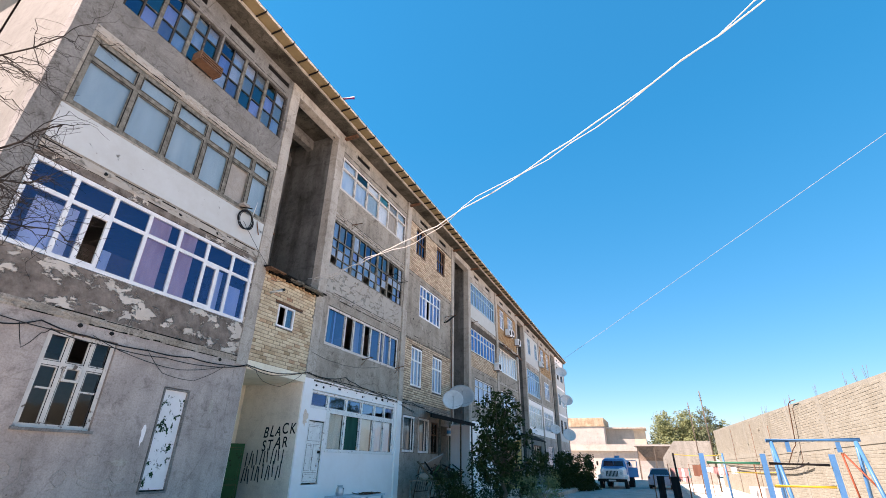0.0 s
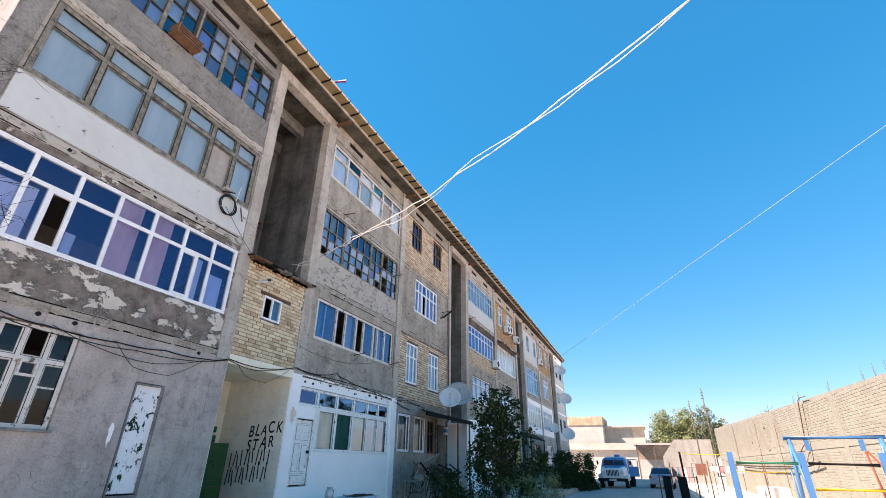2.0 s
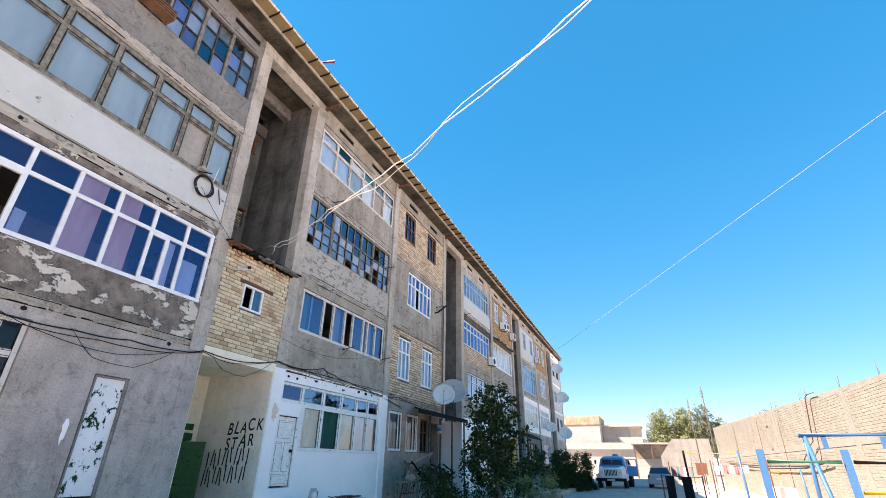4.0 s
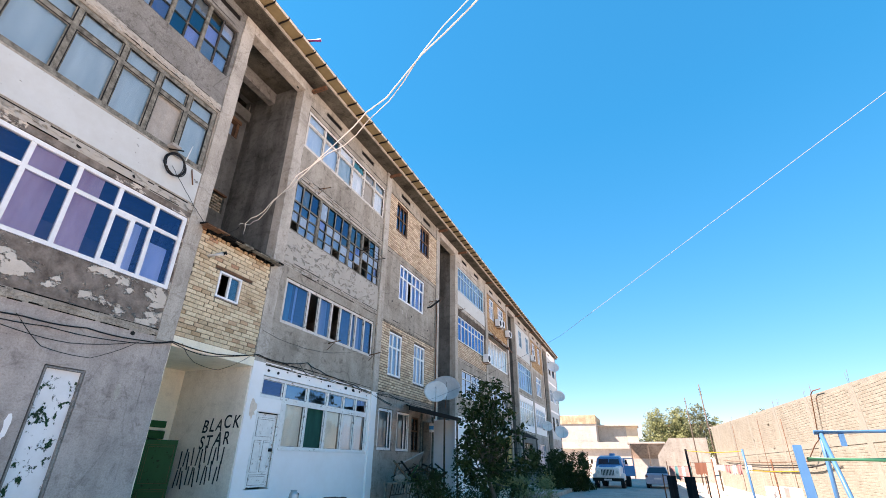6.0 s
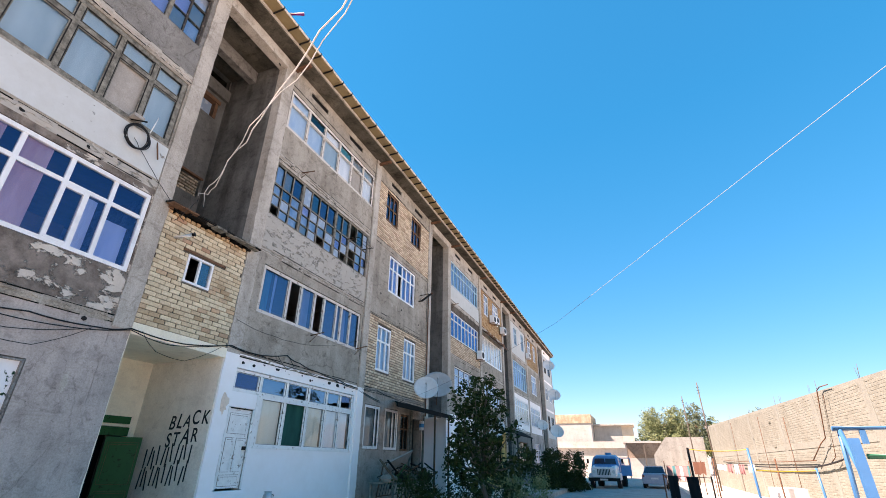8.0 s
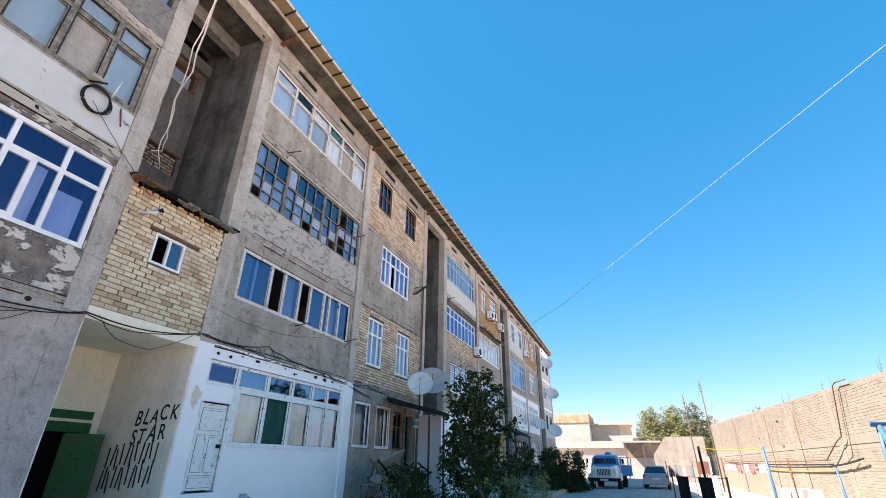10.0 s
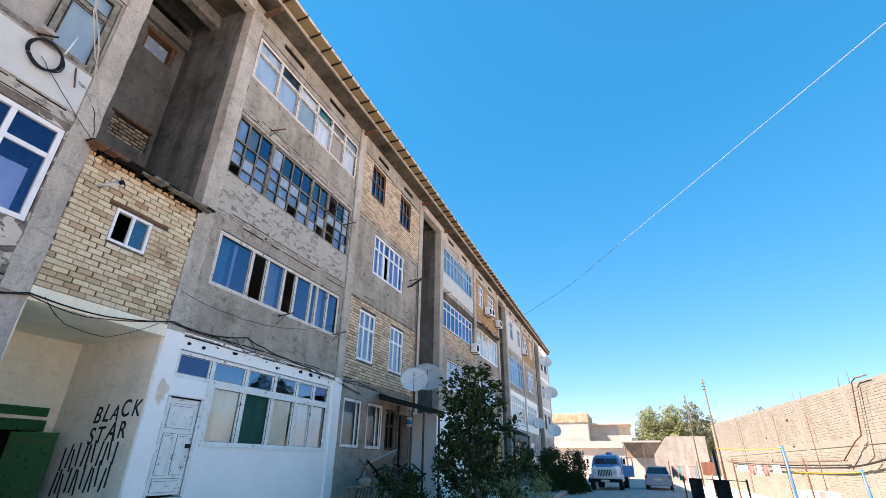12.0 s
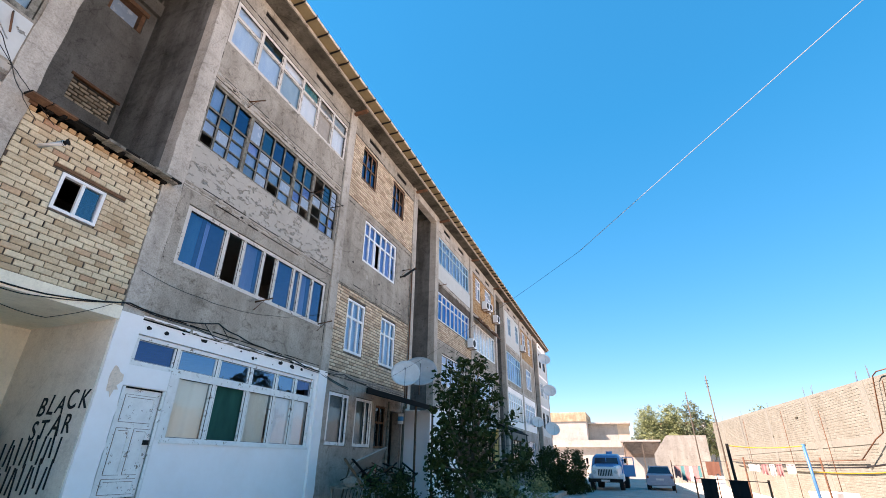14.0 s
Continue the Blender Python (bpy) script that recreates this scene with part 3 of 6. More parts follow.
                me.from_pydata([(x0 + .02 + tilt, a + .01, c + .01), (x0 + .02, b - .01, c + .01), (x0 + .02 - tilt, b - .01, d - .01), (x0 + .02 + r.uniform(-.004, .004), a + .01, d - .01)], [], [(0, 1, 2, 3)])
                me.materials.append(M[r.choice(glass_mat) if isinstance(glass_mat, tuple) else glass_mat])
                pane = put("pane", me, w)
                pane.visible_shadow = False
            k += 1
    # backs: sheets close behind single panes, some only imitate a reflection
    for (i, j), m in (backs or {}).items():
        part("curtain", folds(yy[i] + .01, yy[i + 1] - .01, zz[j] + .01, zz[j + 1] - .01, x0 - .02, r, depth=.008), m, w)
    if curtain:
        for s in (curtain if isinstance(curtain, list) else [(curtain, 0.0, 1.0)]):
            m, f0, f1 = s[:3]
            top = s[3] if len(s) > 3 else 0.98
            part("curtain", folds(y0 + .04 + (y1 - y0 - .08) * f0, y0 + .04 + (y1 - y0 - .08) * f1, z0 + .02, z0 + (z1 - z0) * top, x0 - hang, r, depth=min(.035, hang * .3)), m, w)
    return w


def sill(parent, y0, y1, z, mat="concrete", face=FX, out=0.05):
    return block("sill", [(face - .1, face + out, y0 - .05, y1 + .05, z - .05, z)], mat, parent)


# ---- ground ----
def ground_sheet():
    bm = bmesh.new()
    xs = [-900, -200, -60, -30] + [-20 + 2 * i for i in range(21)] + [30, 60, 200, 900]
    ys = [-900, -200, -60, -30] + [-20 + 4 * i for i in range(36)] + [150, 220, 400, 1200]
    g = []
    for x in xs:
        col = []
        for y in ys:
            z = 0.03 * (noise.noise(Vector((x * .21, y * .21, 3))) - 0.35) if -22 < x < 24 and -22 < y < 124 else -0.02
            col.append(bm.verts.new((x, y, z)))
        g.append(col)
    for a, b in zip(g, g[1:]):
        for k in range(len(ys) - 1):
            bm.faces.new((a[k], b[k], b[k + 1], a[k + 1]))
    ob = part("ground", bm, "ground", None)
    return tagged(ob, "bare dusty packed earth of the yard", "ground", kind="structure")


ground_sheet()
bm = bmesh.new()
vs = []
for i in range(45):
    y = -10 + 2.2 * i
    w0 = -6.3 + 0.25 * noise.noise(Vector((0, y * .3, 1)))
    w1 = 1.4 + 0.3 * noise.noise(Vector((5, y * .3, 1)))
    vs.append((bm.verts.new((w0, y, .022)), bm.verts.new(((w0 + w1) / 2, y, .05)), bm.verts.new((w1, y, .022))))
for a, b in zip(vs, vs[1:]):
    bm.faces.new((a[0], a[1], b[1], b[0]))
    bm.faces.new((a[1], a[2], b[2], b[1]))
tagged(part("road", bm, "asphalt", None), "worn dusty asphalt lane along the block", "road", kind="structure")

# ---- the apartment block ----
block_of_flats = thing("apartment_building", "long four-storey grey apartment block with patched plaster and brick infill", "building", kind="structure")
B = block_of_flats
ENDS = [(2.8, 9.12), (11.51, 23.6), (26.07, 38.16), (40.6, 52.72), (55.2, 61.35)]
GAPS = [(9.12, 11.51), (23.6, 26.07), (38.16, 40.6), (52.72, 55.2)]
TOP, BACK = 13.55, -21.0
LEVELS = [(0, 3.85), (4.02, 6.78), (6.98, 9.86), (10.06, 12.82)]
BANDS = [(3.85, 4.02), (6.78, 6.98), (9.86, 10.06), (12.82, TOP)]


def bay_wall(y0, y1, level, holes, mat, label=""):
    z0, z1 = LEVELS[level]
    return panel("wall_panel", y0, y1, z0, z1, holes, mat, B, label=label)


def bands(y0, y1, mats=("concrete",) * 4, vents=()):
    for (z0, z1), m in zip(BANDS, mats):
        holes = [(v, v + .95, 13.12, 13.30) for v in vents] if z0 > 12 else []
        panel("slab_band", y0, y1, z0, z1, holes, m, B, face=FX + .006)
        for a, b, c, d in holes:
            # black block behind the vent slot, painted shade of its depth
            block("vent_shade_block", [(FX - .2, FX - .03, a - .02, b + .02, c - .02, d + .02)], "tar", B)


def seam(pts, r, w=.011):
    """A dark open joint in the facade, broken into uneven runs."""
    a, b = pts
    horizontal = abs(a[0] - b[0]) > abs(a[1] - b[1])
    run, end = (a[0], b[0]) if horizontal else (a[1], b[1])
    bx = []
    while run < end:
        n = min(run + r.uniform(.15, .9), end)
        o, hw = r.uniform(-.012, .012), w * r.uniform(.4, 1.3)
        if r.random() < .78:
            bx.append((FX - .02, FX + .010, run, n, a[1] + o - hw, a[1] + o + hw) if horizontal else (FX - .02, FX + .010, a[0] + o - hw, a[0] + o + hw, run, n))
        run = n + r.uniform(0, .12)
    block("open_joint", bx, "tar", B)


def pilaster(y0, y1, mat="concrete", proud=0.07, z0=0.0, z1=TOP):
    """Upright concrete strip with a worn, uneven edge."""
    bm = bmesh.new()
    n = 34
    rings = []
    for i in range(n + 1):
        z = z0 + (z1 - z0) * i / n
        a, b = rng.uniform(-.012, .012), rng.uniform(-.012, .012)
        rings.append([bm.verts.new(p) for p in ((FX - .3, y0, z), (FX + proud, y0 + a, z), (FX + proud, y1 + b, z), (FX - .3, y1, z))])
    for p, q in zip(rings, rings[1:]):
        for k in range(4):
            bm.faces.new((p[k], p[(k + 1) % 4], q[(k + 1) % 4], q[k]))
    bm.faces.new(rings[-1])
    return part("pilaster", bm, mat, B)


# end walls, back wall, floors and party walls
block("end_wall", [(BACK, FX - .302, 2.8, 3.1, 0, TOP)], "cream", B, "sunlit cream-rendered end wall")
block("end_wall", [(BACK, FX - .302, 61.05, 61.35, 0, TOP)], "cream", B)
block("rear_wall", [(BACK - .3, BACK, 2.8, 61.35, 0, TOP)], "render", B)
for z in (3.86, 6.8, 9.88, 12.84):
    for a, b in ((3.1, 9.1), (11.53, 23.58), (26.09, 38.14), (40.62, 52.7), (55.22, 61.05)):
        block("floor_slab", [(BACK, FX - .302, a, b, z, z + .14)], "room", B)
block("floor_slab", [(BACK, FX - .302, 3.1, 61.05, 0.01, .5)], "room", B)
for a, b in ENDS:
    block("party_wall", [(-13.6, -13.4, a, b, .5, 12.8)], "room", B)
for y in (17.5, 32.1, 46.7):
    block("party_wall", [(-13.4, FX - .302, y - .1, y + .1, .5, 12.8)], "room", B)
for i, (a, b) in enumerate(GAPS):
    block("stair_side_wall", [(-12.3, FX - .304, b, b + .2, 0, TOP)], "stair_shade", B)
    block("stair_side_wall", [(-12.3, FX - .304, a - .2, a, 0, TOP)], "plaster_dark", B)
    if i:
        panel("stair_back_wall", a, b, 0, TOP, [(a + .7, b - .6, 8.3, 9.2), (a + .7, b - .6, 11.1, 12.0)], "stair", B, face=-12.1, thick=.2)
        block("stair_filling", [(-12.6, -12.35, a, b, 0, TOP)], "room", B)
    # lintel beam and ceiling over the recess
    block("roof_beam", [(FX - .28, FX + .05, a - .02, b + .02, 13.16, 13.52)], "concrete", B)
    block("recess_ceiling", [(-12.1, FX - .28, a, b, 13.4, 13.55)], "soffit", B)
    block("roof_beam", [(-11.2, -10.95, a, b, 12.95, 13.4)], "plaster_dark", B)

# eaves: stained concrete cornice, then a strip of metal sheet on iron brackets, and the roof above; the overhang narrows along the block
def overhang(y, full, lost):
    return FX + full - lost * max(0.0, y - 20) / 41.5


def eaves_run(name, prof, mat, label=""):
    """A strip along the eaves. prof: (overhang at the near end, loss of it by the far end, height)."""
    bm = bmesh.new()
    ends = [[bm.verts.new((overhang(y, f, l), y, z)) for f, l, z in prof] for y in (2.2, 20.0, 61.5)]
    for p, q in zip(ends, ends[1:]):
        for k in range(len(prof)):
            bm.faces.new((p[k], p[(k + 1) % len(prof)], q[(k + 1) % len(prof)], q[k]))
    bm.faces.new(ends[0][::-1])
    bm.faces.new(ends[-1])
    bmesh.ops.recalc_face_normals(bm, faces=bm.faces)
    return part(name, bm, mat, B, label)


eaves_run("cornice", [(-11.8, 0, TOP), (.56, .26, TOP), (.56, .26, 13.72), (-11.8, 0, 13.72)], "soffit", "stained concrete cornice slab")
eaves_run("eaves_sheet", [(.40, .24, 13.74), (.95, .5, 13.70), (.95, .5, 13.735), (.40, .24, 13.78)], "sheet", "ochre sheet-metal eaves strip")
eaves_run("roof", [(.97, .5, 13.74), (-5.6, 0, 16.2), (-12.2, 0, 13.74), (-12.2, 0, 13.80), (-5.6, 0, 16.27), (.97, .5, 13.81)], "sheet")
eaves_run("eaves_lip", [(.955, .5, 13.72), (1.0, .5, 13.735), (1.0, .5, 13.755), (.955, .5, 13.738)], "dish", "pale bent edge of the roof sheet")
bracket = boxes_mesh("eaves_bracket", [(FX + .42, FX + .955, -.012, .012, -.065, -.0), (FX + .94, FX + 1.005, -.010, .010, -.05, .08)], "black")
y = 2.6
while y < 61.3:
    ob = put("eaves_bracket", bracket, B, at=pose(overhang(y, 0, .5) - FX, y + rng.uniform(-.05, .05), 13.715))
    y += .62
eaves_run("cornice_batten", [(.53, .26, 13.60), (.60, .26, 13.62), (.60, .26, 13.70), (.53, .26, 13.70)], "concrete")
for y in (11.9, 17.6, 23.4, 26.6, 32.2, 37.8, 41.0, 46.8, 52.4, 55.6):
    block("water_spout", [(FX + .02, FX + .62 - max(0, y - 20) * .006, y - .06, y + .06, 13.36, 13.46)], "rust", B)

# ---- bay A, by the sunlit end ----
pilaster(2.8, 3.2, "plaster_dark", .012)
pilaster(8.74, 9.12, "concrete", .03, 3.8)
pilaster(8.74, 9.12, "render", .003, 0.0, 3.8)
bands(3.2, 8.74, ("plaster", "peel_soft", "peel_soft", "plaster_dark"), (4.2, 6.0, 7.6))
A4 = [(3.45, 5.88, 11.03, 12.72), (5.96, 8.62, 11.03, 12.72)]
bay_wall(3.2, 8.74, 3, A4, "plaster_dark")
for k, h in enumerate(A4):
    # pale sheets behind most panes imitate the sky reflected in the glass
    window(B, *h, cols=6, rows=(.34, .68), thin=(0,), frame_mat="dark_frame", bar=.042, recess=.06, seed=k, glass_mat=("glass", "glass_tint", "glass"), backs={(i, j): ("curtain_pale", "curtain_white", "curtain_sage")[(i + 2 * j + k) % 3] for i in range(6) for j in range(3) if (5 * i + 3 * j + 2 * k) % 4}, name="window", label="old timber window with small panes")
    for j in range(2, 6, 2):
        y_ = h[0] + (h[1] - h[0]) * j / 6
        block("window_post", [(FX - .12, FX - .04, y_ - .045, y_ + .045, h[2], h[3])], "grey_wood", B)
A3 = (3.28, 8.68, 7.95, 9.77)
bay_wall(3.2, 8.74, 2, [A3], "plaster")
panel("spandrel", 3.22, 8.72, 7.03, 7.87, [], "white_peel", B, face=FX + .012, thick=.05, label="flaking whitewashed spandrel")
window(B, *A3, cols=(.2, .385, .56, .715, .86), rows=(.70,), frame_mat="grey_wood", bar=.1, sash=.035, recess=.03, glass_mat="glass_clear", seed=4, gap=.022, open_lights=((4, 0),), backs={**{(i, j): "paper" for i in range(6) for j in range(2)}, (4, 0): "plywood"}, label="weathered timber window backed with white paper")
A2 = (3.22, 8.70, 4.87, 6.62)
bay_wall(3.2, 8.74, 1, [A2], "peel")
window(B, *A2, cols=(.147, .291, .434, .579, .724, .871), rows=(.68,), frame_mat="pvc", bar=.08, recess=.02, seed=5, glass_mat="glass_blue", open_lights=((1, 0),),
       curtain=[("curtain_white", .05, .145, .6), ("curtain_white", .155, .19, .62), ("curtain_pale", .305, .34, .3), ("curtain_pink", .44, .54), ("curtain_pink", .59, .67), ("curtain_pale", .80, .85, .64), ("curtain_pale", .89, .97, .5)], hang=.035, label="white plastic window with blue glass and pink curtains")
for y_, o in ((4.42, 0), (7.58, 1)):
    block("casement", [(FX - .085, FX - .012, y_ - .045, y_ + .045, 4.95, 6.02)], "pvc", B)
    block("casement", [(FX - .08, FX - .016, y_ + (.045 if not o else -.39), y_ + (.36 if not o else -.045), 4.955, 5.0), (FX - .08, FX - .016, y_ + (.045 if not o else -.39), y_ + (.36 if not o else -.045), 5.965, 6.015)], "pvc", B)
me = bpy.data.meshes.new("pane")
me.from_pydata([(FX - .05, 4.06, 4.95), (FX - .05, 4.38, 4.95), (FX - .05, 4.38, 6.0), (FX - .05, 4.06, 6.0)], [], [(0, 1, 2, 3)])
me.materials.append(M["glass_blue"])
pane = put("pane", me, B)
pane.visible_shadow = False
sw_ = block("open_casement", [(0, .05, 0, .05, 0, 1.0), (0, .05, .33, .38, 0, 1.0), (0, .05, .05, .33, 0, .05), (0, .05, .05, .33, .95, 1.0)], "pvc", B, "narrow casement standing open inwards")
sw_.matrix_basis = pose(FX - .14, 4.46, 4.98, 0, 0, 68)
A1 = [(4.52, 5.72, 1.98, 3.62), (7.0, 7.63, .92, 2.95)]
bay_wall(3.2, 8.74, 0, A1, "render")
window(B, *A1[0], cols=3, rows=(.66,), frame_mat="pale_wood", bar=.07, sash=.025, recess=.05, seed=6, glass_mat="glass_plain", open_lights=((1, 1),), label="white timber window with a missing top pane")
sill(B, 4.52, 5.72, 1.98, "plaster_dark", out=.06)
block("vent_sash", [(FX - .1, FX - .03, 4.98, 5.02, 2.78, 3.05), (FX - .1, FX - .03, 5.23, 5.27, 2.78, 3.05), (FX - .1, FX - .03, 5.02, 5.23, 2.78, 2.82), (FX - .1, FX - .03, 5.02, 5.23, 3.01, 3.05)], "pale_wood", B)
block("glazing_bar", [(FX - .1, FX - .05, 4.63, 4.9, 2.62, 2.65)], "pale_wood", B)
block("glazing_bar", [(FX - .1, FX - .05, 5.35, 5.63, 2.62, 2.65)], "pale_wood", B)

# ---- bay D ----
pilaster(11.51, 11.93, "concrete", .02, 3.9)
pilaster(11.51, 11.93, "whitewash", .022, 0, 3.9)
pilaster(17.42, 17.80, "concrete", .07, 3.9)
pilaster(17.42, 17.80, "whitewash", .06, 0, 3.9)
bands(11.93, 17.42, ("plaster", "peel_soft", "peel_soft", "plaster"), (12.85, 15.3))
D4 = (11.97, 17.38, 11.12, 12.62)
bay_wall(11.93, 17.42, 3, [D4], "plaster")
window(B, *D4, cols=(.185, .355, .53, .69, .845), rows=(.68,), frame_mat="pale_wood", bar=.09, recess=.03, glass_mat="glass_clear", seed=7, sash=.022, open_lights=((4, 0),), backs={(0, 1): "curtain_pale", (0, 0): "curtain_pale", (1, 0): "curtain_pale", (2, 0): "paper", (2, 1): "curtain_white", (3, 0): "curtain_white", (3, 1): "curtain_teal", (4, 1): "plywood", (4, 0): "plywood", (5, 0): "curtain_white", (5, 1): "paper"}, hang=.025, label="white timber window with lace curtains")
D3 = (11.97, 17.36, 7.98, 9.74)
bay_wall(11.93, 17.42, 2, [D3], "peel_soft")
# pale sheets behind the panes stand for dirty glass and sky reflections
window(B, *D3, cols=(.075, .152, .245, .33, .412, .495, .59, .67, .755, .85, .932), rows=(.2, .4, .6), thin=(0, 1), frame_mat="grey_wood", bar=.05, recess=.05, seed=8,
       glass_mat=("glass", "glass", "glass_tint", "glass_dust_reflect"), open_lights=((0, 0), (5, 0), (9, 3), (9, 1), (8, 0), (9, 0)),
       backs={**{(i, j): ("curtain_pale", "curtain_sage", "curtain_pale", "paper")[(3 * i + j) % 4] for i in range(12) for j in range(3) if (i, j) not in ((0, 0), (5, 0), (8, 0), (9, 0), (9, 1), (6, 2), (10, 2))}, (0, 3): "curtain_pale", (1, 3): "plywood", (0, 1): "curtain_white", (0, 2): "curtain_pale", (1, 2): "curtain_teal", (1, 1): "curtain_white", (1, 0): "curtain_pale", (2, 1): "curtain_pale", (2, 2): "curtain_pale",
              (3, 1): "curtain_pale", (3, 2): "curtain_white", (4, 0): "curtain_sage", (4, 1): "curtain_pale", (5, 2): "curtain_cream", (5, 1): "paper", (6, 1): "curtain_sage", (7, 2): "curtain_sage", (8, 1): "curtain_cream", (10, 0): "paper", (11, 1): "curtain_pale"},
       label="old timber window of small panes, some broken")
for y_ in (11.97 + .245 * 5.39, 11.97 + .59 * 5.39, 11.97 + .755 * 5.39):
    block("window_post", [(FX - .13, FX - .03, y_ - .05, y_ + .05, 7.98, 9.74)], "grey_wood", B)
D2 = (12.22, 17.27, 5.12, 6.46)
bay_wall(11.93, 17.42, 1, [D2], "plaster")
window(B, *D2, cols=(.225, .335, .47, .57, .71, .77, .88), rows=(), frame_mat="pale_wood", bar=.085, sash=.02, recess=.04, seed=9, glass_mat="glass_tint", open_lights=((1, 0), (3, 0)), curtain=[("curtain_teal", .02, .10), ("curtain_pale", .125, .15), ("curtain_sage", .36, .45), ("curtain_pale", .59, .63), ("curtain_sage", .79, .86)], hang=.12, label="sliding timber window with bluish glass")
D1 = [(11.95, 12.78, .92, 2.68), (11.95, 17.28, 3.06, 3.58), (12.95, 17.28, 1.82, 3.06)]
bay_wall(11.93, 17.42, 0, D1, "whitewash")
window(B, *D1[1], cols=(.175, .37, .555, .725, .865), rows=(), frame_mat="white_wood", bar=.07, sash=.045, recess=.04, seed=10, glass_mat=("glass_sky", "glass_sky", "glass_blue"), label="row of white timber top lights")
# cream and white sheets imitate bright reflections of wall and sky; green netting is real
window(B, *D1[2], cols=(.225, .452, .663, .834), rows=(), frame_mat="white_wood", bar=.085, sash=.04, recess=.04, glass_mat="glass_clear", seed=11, open_lights=((1, 0),), curtain=[("curtain_cream", 0, .2), ("curtain_green", .225, .46), ("curtain_cream", .46, .64), ("curtain_white", .66, .98)], hang=.025, label="white timber shop window with green netting")
sill(B, 12.95, 17.28, 1.85, "white_wood", out=.03)

# ---- bay B, partly rebuilt in yellow brick ----
pilaster(23.2, 23.6, "concrete", .05)
bands(17.80, 23.2, ("plaster", "plaster", "plaster", "plaster"), (18.9, 21.4))
B4 = [(18.55, 19.65, 11.22, 12.65), (21.1, 22.2, 11.22, 12.65)]
bay_wall(17.80, 23.2, 3, B4, "mortar")
brickwork(B, 17.80, 23.2, 10.06, 12.82, B4, "brick_many", seed=11)
for k, h in enumerate(B4):
    window(B, *h, cols=3, rows=(.5,), frame_mat="brown_wood", bar=.07, recess=.04, seed=12 + k, glass_mat="glass_tint", curtain=[("curtain_pale", .4, .6)], open_lights=((2, 1),) if k else (), label="brown timber window")
B3 = (19.18, 21.76, 8.06, 9.70)
bay_wall(17.80, 23.2, 2, [B3], "plaster")
window(B, *B3, cols=(.16, .31, .5, .66, .84), rows=(.66,), frame_mat="pvc", bar=.075, recess=.03, seed=15, glass_mat="glass_tint", open_lights=((2, 0),), curtain=[("curtain_pale", .02, .42), ("curtain_pale", .58, .98)], label="white plastic window with blue curtains")
B2 = [(18.55, 19.68, 4.70, 6.44), (20.87, 22.05, 4.70, 6.44)]
bay_wall(17.80, 23.2, 1, B2, "mortar")
brickwork(B, 17.80, 23.2, 4.02, 6.78, B2, "brick_many", seed=12)
for k, h in enumerate(B2):
    window(B, *h, cols=(.33, .67), rows=(.66,), frame_mat="pvc", bar=.075, recess=.02, seed=16 + k, curtain="curtain_pale", label="tall white plastic window with pale curtains")
B1 = [(18.1, 19.2, 1.95, 3.4), (19.6, 20.72, 1.95, 3.4), (20.95, 21.7, 1.95, 3.3), (21.8, 22.8, .3, 3.2)]
bay_wall(17.80, 23.2, 0, B1, "brown_render")
window(B, *B1[0], cols=(.75,), rows=(), frame_mat="white_wood", bar=.09, recess=.04, glass_mat="glass_plain", seed=18, hang=.03, curtain="curtain_sage")
window(B, *B1[1], cols=(.6, .85), rows=(), frame_mat="white_wood", bar=.09, recess=.04, glass_mat="glass_plain", seed=19, hang=.03, curtain="curtain_sage")
# no real curtain: a black sheet stands for the unlit room
window(B, *B1[2], cols=(.5,), rows=(.6,), frame_mat="brown_wood", bar=.06, recess=.06, glass_mat="glass_plain", seed=20, hang=.03, curtain="cloth_black")

# ---- bays E to I, further along ----
pilaster(26.07, 26.5, "concrete", .03)
pilaster(31.9, 32.35, "concrete", .06)
pilaster(37.76, 38.16, "concrete", .05)
bands(26.5, 31.9, vents=(27.3, 29.7))
E4 = (26.58, 31.7, 10.98, 12.52)
bay_wall(26.5, 31.9, 3, [E4], "concrete")
panel("spandrel", 26.55, 31.85, 10.08, 10.92, [], "white_peel", B, face=FX + .012, thick=.05)
window(B, *E4, cols=9, rows=(.66,), frame_mat="blue_frame", bar=.07, recess=.03, seed=21, curtain=[("curtain_pale", .05, .9)], label="pale blue timber balcony glazing")
E3 = (26.58, 31.6, 7.95, 9.40)
bay_wall(26.5, 31.9, 2, [E3], "mortar")
brickwork(B, 26.5, 31.9, 6.98, 7.95, [], "brick_many", seed=13)
window(B, *E3, cols=8, rows=(.7,), frame_mat="pvc", bar=.05, recess=.02, glass_mat="glass_plain", seed=22, curtain="curtain_blue", hang=.03, label="white plastic window with bright blue curtains")
E2 = (27.2, 31.0, 4.9, 6.4)
bay_wall(26.5, 31.9, 1, [E2], "plaster")
window(B, *E2, cols=4, rows=(.7,), frame_mat="white_wood", seed=23, curtain="curtain_white")
E1 = (27.4, 30.5, 1.7, 3.1)
bay_wall(26.5, 31.9, 0, [E1], "whitewash")
window(B, *E1, cols=4, rows=(.7,), frame_mat="white_wood", seed=24, curtain="curtain_white")

bands(32.35, 37.76, vents=(33.2, 35.6))
F4 = [(33.1, 34.2, 11.1, 12.6), (35.3, 36.9, 11.1, 12.6)]
bay_wall(32.35, 37.76, 3, F4, "mortar")
brickwork(B, 32.35, 37.76, 10.06, 12.82, F4, "brick_orange", seed=14)
for k, h in enumerate(F4):
    window(B, *h, cols=2 + k, rows=(.66,), frame_mat="pvc", bar=.075, recess=.02, seed=25 + k, curtain="curtain_white", label="white plastic window")
